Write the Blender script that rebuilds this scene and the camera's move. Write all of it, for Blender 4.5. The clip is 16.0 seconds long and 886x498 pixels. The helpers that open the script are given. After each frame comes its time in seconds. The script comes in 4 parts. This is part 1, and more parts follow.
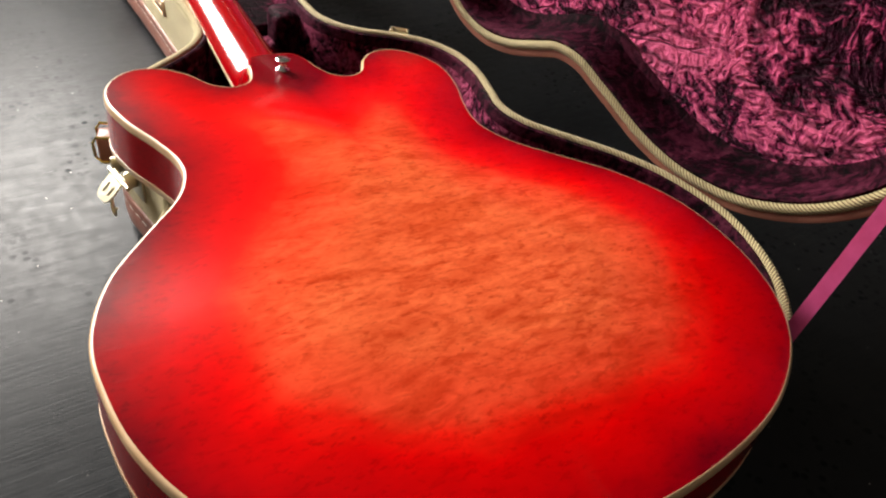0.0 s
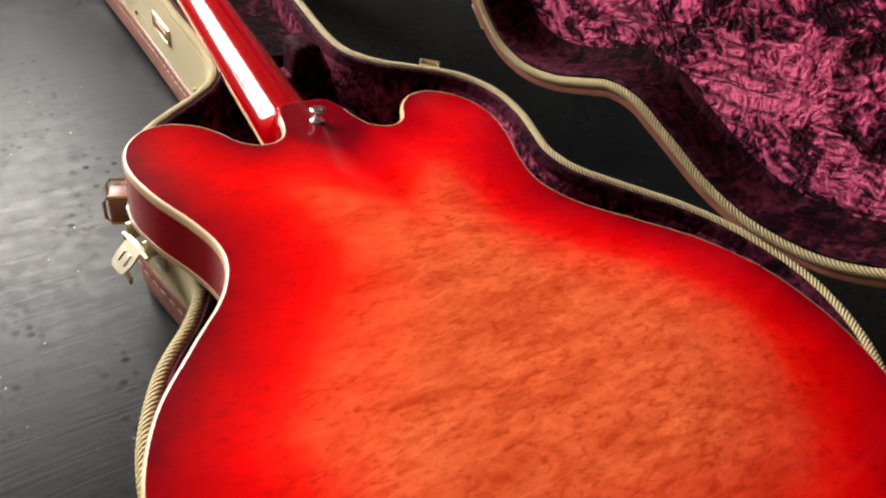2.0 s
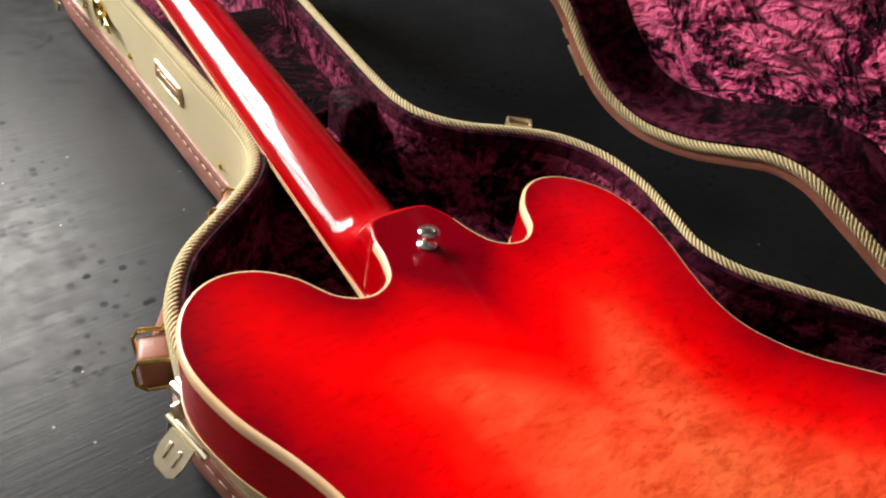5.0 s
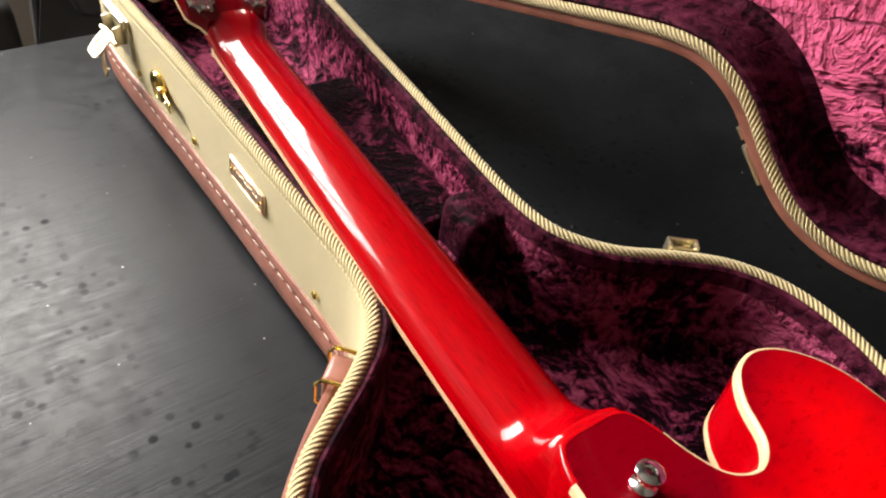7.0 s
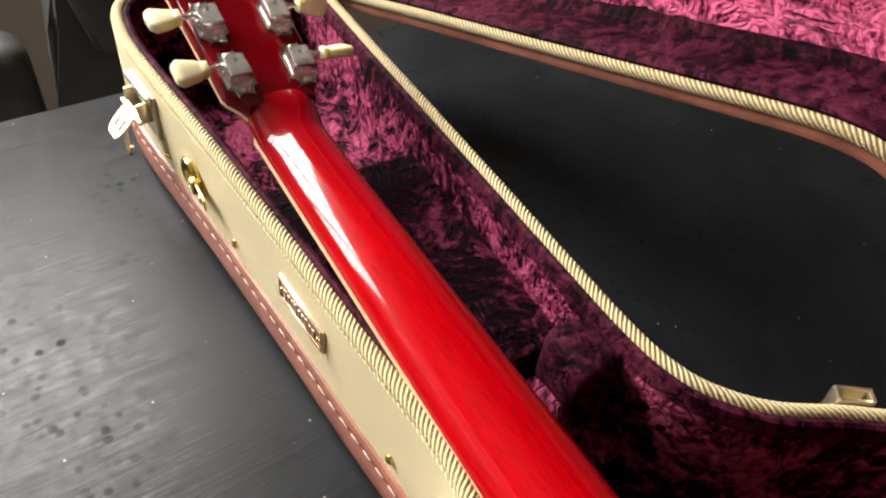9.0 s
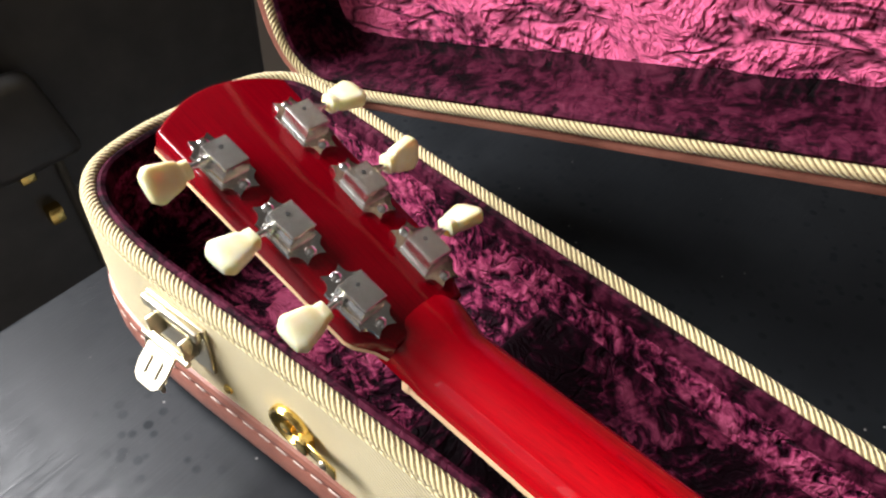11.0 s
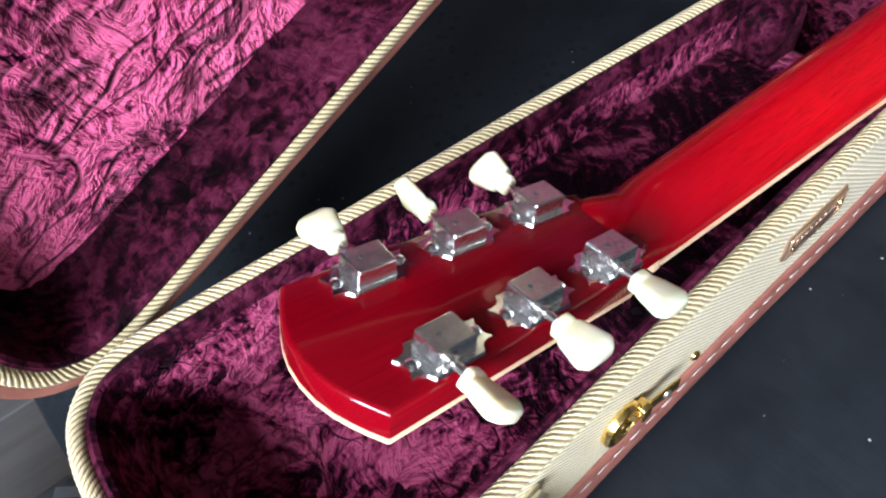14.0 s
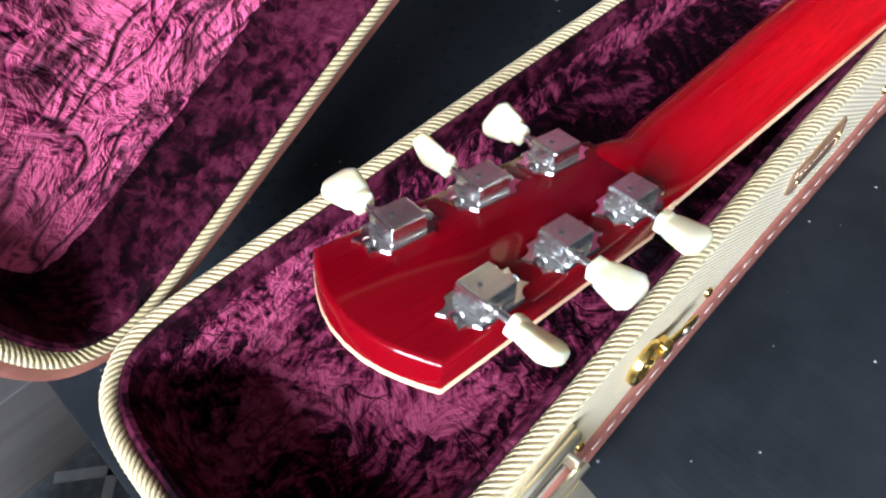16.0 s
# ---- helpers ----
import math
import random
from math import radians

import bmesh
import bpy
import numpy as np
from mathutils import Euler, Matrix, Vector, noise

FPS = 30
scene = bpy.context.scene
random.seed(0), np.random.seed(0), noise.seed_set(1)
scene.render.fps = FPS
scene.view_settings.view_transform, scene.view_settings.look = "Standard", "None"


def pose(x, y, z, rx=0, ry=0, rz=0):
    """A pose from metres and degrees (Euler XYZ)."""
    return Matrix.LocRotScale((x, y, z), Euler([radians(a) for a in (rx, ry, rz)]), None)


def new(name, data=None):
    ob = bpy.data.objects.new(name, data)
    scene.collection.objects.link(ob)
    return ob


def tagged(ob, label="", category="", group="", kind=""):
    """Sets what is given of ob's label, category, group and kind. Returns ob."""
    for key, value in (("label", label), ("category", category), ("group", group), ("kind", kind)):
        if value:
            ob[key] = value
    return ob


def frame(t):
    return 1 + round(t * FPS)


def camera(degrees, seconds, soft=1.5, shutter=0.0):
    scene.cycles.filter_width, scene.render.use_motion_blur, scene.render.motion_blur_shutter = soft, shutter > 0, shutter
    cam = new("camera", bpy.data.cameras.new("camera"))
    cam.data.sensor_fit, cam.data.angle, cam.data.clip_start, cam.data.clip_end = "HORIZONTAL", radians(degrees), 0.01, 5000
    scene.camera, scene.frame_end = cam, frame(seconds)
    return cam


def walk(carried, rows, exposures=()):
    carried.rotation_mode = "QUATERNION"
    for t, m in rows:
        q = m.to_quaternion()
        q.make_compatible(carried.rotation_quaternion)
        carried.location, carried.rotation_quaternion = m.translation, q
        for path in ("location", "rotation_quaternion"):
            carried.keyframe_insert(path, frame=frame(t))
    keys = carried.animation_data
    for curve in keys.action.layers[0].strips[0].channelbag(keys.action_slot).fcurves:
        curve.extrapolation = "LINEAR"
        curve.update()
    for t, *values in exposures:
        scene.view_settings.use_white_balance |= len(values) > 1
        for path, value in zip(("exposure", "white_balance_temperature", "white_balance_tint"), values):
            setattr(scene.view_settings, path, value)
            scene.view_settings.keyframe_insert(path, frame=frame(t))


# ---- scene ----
cam = camera(61.9, 16.0, soft=2.2)
PATH = [
    (0.0, -0.1885, -0.5444, 0.4588, 48.57, -7.08, -28.61),
    (0.5, -0.1913, -0.5196, 0.461, 48.53, -7.24, -29.06),
    (1.0, -0.1934, -0.4975, 0.4595, 48.43, -7.37, -29.53),
    (1.5, -0.1955, -0.4728, 0.4579, 48.34, -7.49, -29.94),
    (2.0, -0.1989, -0.4435, 0.456, 48.16, -7.63, -30.38),
    (2.5, -0.1985, -0.4141, 0.4521, 47.93, -7.66, -30.83),
    (3.0, -0.1973, -0.3792, 0.4463, 47.8, -7.61, -31.32),
    (3.2, -0.1962, -0.3686, 0.4441, 47.76, -7.64, -31.59),
    (5.3, -0.1926, -0.2048, 0.4192, 46.5, -7.78, -34.18),
    (5.5, -0.1949, -0.1858, 0.4173, 46.6, -7.81, -34.1),
    (6.0, -0.1908, -0.145, 0.4157, 46.37, -7.59, -33.68),
    (6.5, -0.1864, -0.1052, 0.4112, 46.29, -7.51, -33.23),
    (7.0, -0.1793, -0.0671, 0.4065, 46.23, -7.4, -32.94),
    (7.5, -0.1725, -0.0318, 0.4017, 46.27, -7.25, -32.61),
    (8.0, -0.1673, 0.0046, 0.3965, 46.09, -6.86, -32.2),
    (8.5, -0.1545, 0.0309, 0.392, 45.9, -6.33, -31.91),
    (9.0, -0.1457, 0.0588, 0.396, 45.6, -5.69, -32.17),
    (9.5, -0.1445, 0.1063, 0.3915, 45.31, -5.13, -33.45),
    (10.0, -0.1496, 0.1718, 0.3897, 44.82, -4.53, -35.97),
    (10.2, -0.1476, 0.1991, 0.3896, 44.59, -4.21, -37.06),
    (12.5, -0.1722, 0.4433, 0.3750, 40.82, -0.29, -91.05),
    (13, -0.1642, 0.4860, 0.3744, 38.37, 0.88, -107.99),
    (13.5, -0.1553, 0.5343, 0.3845, 37.48, 4.05, -120.14),
    (14, -0.1361, 0.5869, 0.3937, 36.94, 6.27, -127.63),
    (14.5, -0.1276, 0.6235, 0.4087, 36.07, 7.61, -130.23),
    (15, -0.1347, 0.6453, 0.3994, 35.78, 7.34, -130.90),
    (15.5, -0.1307, 0.6401, 0.3907, 34.69, 6.63, -131.44),
    (16, -0.1252, 0.6063, 0.3965, 33.47, 6.61, -131.95),
]
walk(cam, [(t, pose(x, y, z, rx, ry, rz)) for t, x, y, z, rx, ry, rz in PATH],
     exposures=[(0.0, -0.27, 6650, 10), (3.0, -0.48, 6650, 10), (5.5, -0.28, 6650, 10), (8.0, -0.10, 6600, 10), (10.2, -0.10, 6500, 11), (12.4, -0.15, 5230, 12), (16.0, -0.08, 5130, 11)])

# ---- light: overcast window light from beyond the head of the case ----
world = bpy.data.worlds.new("world")
scene.world = world
world.use_nodes = True
wn = world.node_tree.nodes
sky = wn.new("ShaderNodeTexSky")
sky.sky_type, sky.sun_disc = "NISHITA", False
sky.sun_elevation, sky.sun_rotation = radians(42), radians(-8)
world.node_tree.links.new(sky.outputs[0], wn["Background"].inputs[0])
wn["Background"].inputs[1].default_value = 0.06


def area_lamp(name, m, sx, sy, watts, colour):
    data = bpy.data.lights.new(name, "AREA")
    data.shape, data.size, data.size_y, data.energy, data.color = "RECTANGLE", sx, sy, watts, colour
    ob = new(name, data)
    ob.matrix_world = m
    return ob


WALL_Y, WEST_X, WINDOW_Z = 1.62, -2.0, 1.06
# north window, four panes, high over the head of the case
for pane_x, watts in ((-1.5475, 36), (-1.1125, 48), (-0.6775, 60), (-0.2425, 66)):
    area_lamp("window_and_fill_light", pose(pane_x, WALL_Y + 0.02, WINDOW_Z, -90, 0, 0), 0.365, 0.88, watts, (1.0, 0.965, 0.92))
# wide, weak fill from the west, behind an added unseen window
area_lamp("window_and_fill_light", pose(WEST_X - 0.01, 1.06, 1.45, 0, -90, 0), 0.98, 0.88, 1.2, (1.0, 0.98, 0.96))


# ---- materials ----
def material(name, rough=0.5, metal=0.0, colour=(0.5, 0.5, 0.5), **extra):
    m = bpy.data.materials.new(name)
    m.use_nodes = True
    p = m.node_tree.nodes["Principled BSDF"]
    p.inputs["Base Color"].default_value = (*colour, 1)
    p.inputs["Roughness"].default_value = rough
    p.inputs["Metallic"].default_value = metal
    for key, value in extra.items():
        p.inputs[key.replace("_", " ")].default_value = value
    return m, m.node_tree.nodes, m.node_tree.links, p


def coords(n, l, kind="Object", scale=(1, 1, 1), turn=(0, 0, 0)):
    tc, mp = n.new("ShaderNodeTexCoord"), n.new("ShaderNodeMapping")
    mp.inputs["Scale"].default_value = scale
    mp.inputs["Rotation"].default_value = turn
    l.new(tc.outputs[kind], mp.inputs[0])
    return mp.outputs[0]


def noise_tex(n, l, vec, scale, detail=4, rough=0.55, distort=0.0):
    t = n.new("ShaderNodeTexNoise")
    t.inputs["Scale"].default_value, t.inputs["Detail"].default_value = scale, detail
    t.inputs["Roughness"].default_value, t.inputs["Distortion"].default_value = rough, distort
    l.new(vec, t.inputs["Vector"])
    return t


def ramp(n, l, fac, stops):
    r = n.new("ShaderNodeValToRGB")
    el = r.color_ramp.elements
    while len(el) < len(stops):
        el.new(0.5)
    for e, (pos, c) in zip(el, stops):
        e.position, e.color = pos, (*c, 1) if len(c) == 3 else c
    l.new(fac, r.inputs[0])
    return r.outputs[0]


def maths(n, l, op, a, b=None, c=None, clamp=False):
    t = n.new("ShaderNodeMath")
    t.operation, t.use_clamp = op, clamp
    for i, v in enumerate((a, b, c)):
        if v is None:
            continue
        if isinstance(v, (int, float)):
            t.inputs[i].default_value = v
        else:
            l.new(v, t.inputs[i])
    return t.outputs[0]


def mix(n, l, fac, a, b, mode="MIX"):
    t = n.new("ShaderNodeMix")
    t.data_type, t.blend_type = "RGBA", mode
    for sock, v in ((t.inputs[0], fac), (t.inputs[6], a), (t.inputs[7], b)):
        if isinstance(v, (int, float)):
            sock.default_value = v
        elif isinstance(v, tuple):
            sock.default_value = (*v, 1)
        else:
            l.new(v, sock)
    return t.outputs[2]


def bump(n, l, p, height, strength, dist, into="Normal", under=None):
    b = n.new("ShaderNodeBump")
    b.inputs["Strength"].default_value, b.inputs["Distance"].default_value = strength, dist
    l.new(height, b.inputs["Height"])
    if under is not None:
        l.new(under, b.inputs["Normal"])
    if into:
        l.new(b.outputs[0], p.inputs[into])
    return b.outputs[0]


def make_velvet(name, crease, pale, sheen, lift=0.0, lit_along=0.0, pressed=False):
    """Crushed pile: in every small patch the pile is combed another way, and sharp folds run across; its glint and
    shade are put into the colour.
    crease: how deep the folds are; lift: how far all tones are raised; then how much paler, as if lit, the colour gets
    along +y;
    pressed: long straight folds pressed in, their shade painted wide and dark."""
    m, n, l, p = material(name, 0.7, colour=(0.1, 0.01, 0.05))
    v = coords(n, l)

    def warped(scale, much):
        warp = noise_tex(n, l, v, scale, 3, 0.6)
        add = n.new("ShaderNodeVectorMath")
        add.operation = "MULTIPLY_ADD"
        l.new(warp.outputs["Color"], add.inputs[0])
        add.inputs[1].default_value = (much, much, much)
        l.new(v, add.inputs[2])
        return add.outputs[0]

    bent, torn = warped(14, 0.030), warped(45, 0.030)
    folds = (((0.4, 0.2, 0.9), (52, 15, 40), 0.022), ((-0.3, 0.5, -0.5), (14, 46, 36), 0.020))
    track = bent
    if pressed:
        folds = (((0.0, 0.0, 0.55), (40, 7, 30), 0.034), ((0.0, 0.0, -0.35), (34, 8, 30), 0.030), ((0.0, 0.0, 1.5), (26, 9, 30), 0.026))
        track = warped(20, 0.012)

    def combed(cells, scale, spread):
        """Straight strokes, turned by a chance angle in each patch."""
        cell = n.new("ShaderNodeTexVoronoi")
        cell.inputs["Scale"].default_value = cells
        l.new(torn, cell.inputs["Vector"])
        pick = n.new("ShaderNodeSeparateXYZ")
        l.new(cell.outputs["Color"], pick.inputs[0])
        turn = n.new("ShaderNodeVectorRotate")
        turn.inputs["Axis"].default_value = (0.25, 0.15, 0.95)
        l.new(bent, turn.inputs["Vector"])
        l.new(maths(n, l, "MULTIPLY", pick.outputs[0], spread), turn.inputs["Angle"])
        mp = n.new("ShaderNodeMapping")
        mp.inputs["Scale"].default_value = scale
        l.new(turn.outputs[0], mp.inputs[0])
        grain = noise_tex(n, l, mp.outputs[0], 1.0, 3, 0.55, 0.25)
        return grain.outputs[0], pick.outputs[1]

    one, bias1 = combed(30, (36, 150, 80), 3.1)
    two, bias2 = combed(64, (90, 260, 150), 3.1)
    # broad pale and dark patches: the pile's sheen put into the tone
    lay = noise_tex(n, l, v, 9, 3, 0.6, 0.5)
    even = 1.7 if pressed else min(1.0, 0.2 + crease)
    fuzz = noise_tex(n, l, coords(n, l, scale=(1.0, 0.35, 1.0), turn=(0.3, 0.2, 0.7)), 520, 2, 0.6)
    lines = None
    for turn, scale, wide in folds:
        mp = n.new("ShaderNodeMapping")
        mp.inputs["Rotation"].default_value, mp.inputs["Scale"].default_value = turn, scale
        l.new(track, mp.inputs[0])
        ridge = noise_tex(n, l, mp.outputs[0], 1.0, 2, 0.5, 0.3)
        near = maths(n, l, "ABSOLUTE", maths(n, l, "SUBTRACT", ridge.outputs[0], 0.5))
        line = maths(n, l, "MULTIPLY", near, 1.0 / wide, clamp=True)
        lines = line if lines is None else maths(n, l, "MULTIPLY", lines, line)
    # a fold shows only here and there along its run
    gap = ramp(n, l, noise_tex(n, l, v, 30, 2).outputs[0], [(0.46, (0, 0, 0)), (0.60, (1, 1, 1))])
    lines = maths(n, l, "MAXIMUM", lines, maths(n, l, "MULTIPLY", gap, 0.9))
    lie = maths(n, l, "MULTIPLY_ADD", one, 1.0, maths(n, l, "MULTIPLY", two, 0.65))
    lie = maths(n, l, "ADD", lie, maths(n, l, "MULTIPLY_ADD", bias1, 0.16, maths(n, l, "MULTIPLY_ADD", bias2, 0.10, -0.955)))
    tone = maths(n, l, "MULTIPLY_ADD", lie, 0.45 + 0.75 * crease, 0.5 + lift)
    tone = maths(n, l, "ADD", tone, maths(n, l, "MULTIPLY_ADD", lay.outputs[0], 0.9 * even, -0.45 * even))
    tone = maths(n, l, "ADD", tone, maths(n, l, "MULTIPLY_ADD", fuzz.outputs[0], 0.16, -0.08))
    # paler along +y: the light near the head put into the tone
    if lit_along:
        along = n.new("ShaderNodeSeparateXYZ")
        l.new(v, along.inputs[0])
        tone = maths(n, l, "ADD", tone, maths(n, l, "MULTIPLY", maths(n, l, "MULTIPLY_ADD", along.outputs[1], 4.0, 0.65, True), lit_along))
    # from shaded to glinting pile, all of it in the base colour
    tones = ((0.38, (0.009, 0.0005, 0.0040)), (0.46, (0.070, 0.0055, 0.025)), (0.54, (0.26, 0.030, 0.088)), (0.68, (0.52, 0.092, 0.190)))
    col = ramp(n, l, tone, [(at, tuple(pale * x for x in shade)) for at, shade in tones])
    # the folds' shade is multiplied into the colour
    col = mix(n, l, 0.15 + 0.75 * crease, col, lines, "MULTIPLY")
    l.new(col, p.inputs["Base Color"])
    p.inputs["Sheen Weight"].default_value = sheen
    p.inputs["Sheen Roughness"].default_value = 0.35
    p.inputs["Sheen Tint"].default_value = (0.95, 0.30, 0.52, 1)
    p.inputs["Specular IOR Level"].default_value = 0.05
    h = maths(n, l, "ADD", lie, maths(n, l, "MULTIPLY", lines, 0.30))
    b1 = bump(n, l, p, h, 0.4 + 0.6 * crease, 0.003 + 0.007 * crease, None)
    bump(n, l, p, fuzz.outputs[0], 0.25, 0.0008, "Normal", b1)
    return m


def make_tweed(name, pitch, slope, dark=(0.16, 0.105, 0.04), pale=(0.72, 0.62, 0.30)):
    """Woven stripes: UV is metres along the edge and metres across the band."""
    m, n, l, p = material(name, 0.75)
    uv = n.new("ShaderNodeUVMap")
    sep = n.new("ShaderNodeSeparateXYZ")
    l.new(uv.outputs[0], sep.inputs[0])
    wob = noise_tex(n, l, uv.outputs[0], 220, 2)
    run = maths(n, l, "ADD", sep.outputs[0], maths(n, l, "MULTIPLY", sep.outputs[1], slope))
    run = maths(n, l, "ADD", run, maths(n, l, "MULTIPLY", wob.outputs[0], pitch * 0.35))
    wave = maths(n, l, "SINE", maths(n, l, "MULTIPLY", run, 2 * math.pi / pitch))
    wave = maths(n, l, "MULTIPLY_ADD", wave, 0.5, 0.5)
    thread = maths(n, l, "SINE", maths(n, l, "MULTIPLY", sep.outputs[1], 2 * math.pi / 0.0012))
    h = maths(n, l, "ADD", wave, maths(n, l, "MULTIPLY", thread, 0.12))
    dirt = noise_tex(n, l, uv.outputs[0], 35, 4)
    c = ramp(n, l, wave, [(0.14, dark), (0.46, pale)])
    c = mix(n, l, maths(n, l, "MULTIPLY", dirt.outputs[0], 0.35), c, (0.5, 0.4, 0.2), "MULTIPLY")
    l.new(c, p.inputs["Base Color"])
    p.inputs["Sheen Weight"].default_value = 0.15
    bump(n, l, p, h, 0.8, 0.0008)
    return m


def make_lacquer(name, burst, dark=(0.13, 0.0, 0.003), pale=(0.19, 0.0004, 0.004), fade=None):
    m, n, l, p = material(name, 0.22, Coat_Weight=0.16 if burst else 0.55, Coat_Roughness=0.05 if burst else 0.045)
    p.inputs["Specular IOR Level"].default_value = 0.07 if burst else 0.06
    v = coords(n, l)
    if burst:
        at = n.new("ShaderNodeAttribute")
        at.attribute_name = "edge_distance"
        sep = n.new("ShaderNodeSeparateXYZ")
        l.new(v, sep.inputs[0])
        cloud = noise_tex(n, l, v, 11, 4, 0.6)
        d = maths(n, l, "ADD", at.outputs["Fac"], maths(n, l, "MULTIPLY_ADD", cloud.outputs[0], 0.05, -0.025))
        front = maths(n, l, "MULTIPLY_ADD", sep.outputs[1], -0.72, -0.031)
        front = maths(n, l, "MULTIPLY_ADD", maths(n, l, "ABSOLUTE", sep.outputs[0]), 0.75, front)
        d = maths(n, l, "MINIMUM", d, front)
        c = ramp(n, l, maths(n, l, "MULTIPLY", d, 8.0), [(0.0, (0.15, 0.0, 0.004)), (0.13, (0.40, 0.0, 0.002)), (0.34, (0.70, 0.0006, 0.001)), (0.46, (0.76, 0.010, 0.004)), (0.58, (0.73, 0.052, 0.018)), (0.90, (0.66, 0.098, 0.030))])
        # figured maple: short dark flecks and soft waves across the grain
        fleck_v = coords(n, l, scale=(130, 300, 130), turn=(0, 0, radians(-30)))
        fleck = noise_tex(n, l, fleck_v, 1.0, 5, 0.7, 0.3)
        flecks = ramp(n, l, fleck.outputs[0], [(0.37, (0.60, 0.43, 0.36)), (0.47, (1, 1, 1))])
        patch = noise_tex(n, l, v, 17, 3)
        c = mix(n, l, maths(n, l, "MULTIPLY_ADD", patch.outputs[0], 1.6, -0.28, True), c, flecks, "MULTIPLY")
        wave_v = coords(n, l, scale=(26, 62, 26), turn=(0, 0, radians(-24)))
        wave = noise_tex(n, l, wave_v, 1.0, 6, 0.68, 0.5)
        waves = ramp(n, l, wave.outputs[0], [(0.36, (0.84, 0.62, 0.55)), (0.60, (1.16, 1.26, 1.28))])
        clear = maths(n, l, "MULTIPLY_ADD", d, 16.0, -0.35, True)
        c = mix(n, l, maths(n, l, "MULTIPLY_ADD", clear, 0.6, 0.25), c, waves, "MULTIPLY")
        # a crumpled, curly figure that shows best in the clear middle
        curl_v = coords(n, l, scale=(70, 190, 70), turn=(0, 0, radians(-27)))
        curl = noise_tex(n, l, curl_v, 1.0, 4, 0.62, 0.9)
        curls = ramp(n, l, curl.outputs[0], [(0.36, (0.80, 0.58, 0.48)), (0.48, (1.0, 1.0, 1.0)), (0.62, (1.14, 1.30, 1.34))])
        where = noise_tex(n, l, v, 12, 2)
        c = mix(n, l, maths(n, l, "MULTIPLY", maths(n, l, "MULTIPLY_ADD", where.outputs[0], 1.8, -0.25, True), clear), c, curls, "MULTIPLY")
        seam = noise_tex(n, l, coords(n, l, scale=(9, 30, 9), turn=(0, 0, radians(-26))), 1.0, 3, 0.5, 0.8)
        seams = ramp(n, l, seam.outputs[0], [(0.40, (0.86, 0.72, 0.62)), (0.425, (1.02, 1.04, 1.04)), (0.60, (1, 1, 1))])
        c = mix(n, l, maths(n, l, "MULTIPLY", clear, 0.8), c, seams, "MULTIPLY")
        bump(n, l, p, maths(n, l, "ADD", curl.outputs[0], wave.outputs[0]), 0.10, 0.0012)
    else:
        grain_v = coords(n, l, scale=(1100, 25, 1100))
        grain = noise_tex(n, l, grain_v, 1.0, 4, 0.6, 0.3)
        c = ramp(n, l, grain.outputs[0], [(0.25, dark), (0.75, pale)])
        # long open pores and soft bands of the mahogany
        pore = noise_tex(n, l, coords(n, l, scale=(900, 40, 900), turn=(0, 0, radians(2))), 1.0, 3, 0.6, 0.6)
        c = mix(n, l, 0.95 if fade else 0.2, c, ramp(n, l, pore.outputs[0], [(0.34, (0.72, 0.6, 0.6)), (0.42, (1, 1, 1))]), "MULTIPLY")
        band = noise_tex(n, l, coords(n, l, scale=(110, 6, 110)), 1.0, 3, 0.6, 0.8)
        c = mix(n, l, 0.8 if fade else 0.3, c, ramp(n, l, band.outputs[0], [(0.35, (0.86, 0.8, 0.8)), (0.62, (1.03, 1.0, 1.0))]), "MULTIPLY")
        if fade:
            # the colour goes darker towards the headstock
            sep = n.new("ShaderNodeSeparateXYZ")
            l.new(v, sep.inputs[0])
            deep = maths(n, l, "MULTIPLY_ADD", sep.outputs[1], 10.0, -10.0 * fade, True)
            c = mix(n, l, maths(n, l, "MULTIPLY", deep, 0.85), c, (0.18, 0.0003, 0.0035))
    l.new(c, p.inputs["Base Color"])
    ripple = noise_tex(n, l, v, 60, 2)
    b = n.new("ShaderNodeBump")
    b.inputs["Strength"].default_value, b.inputs["Distance"].default_value = 0.05, 0.0006
    l.new(ripple.outputs[0], b.inputs["Height"])
    l.new(b.outputs[0], p.inputs["Coat Normal"])
    return m


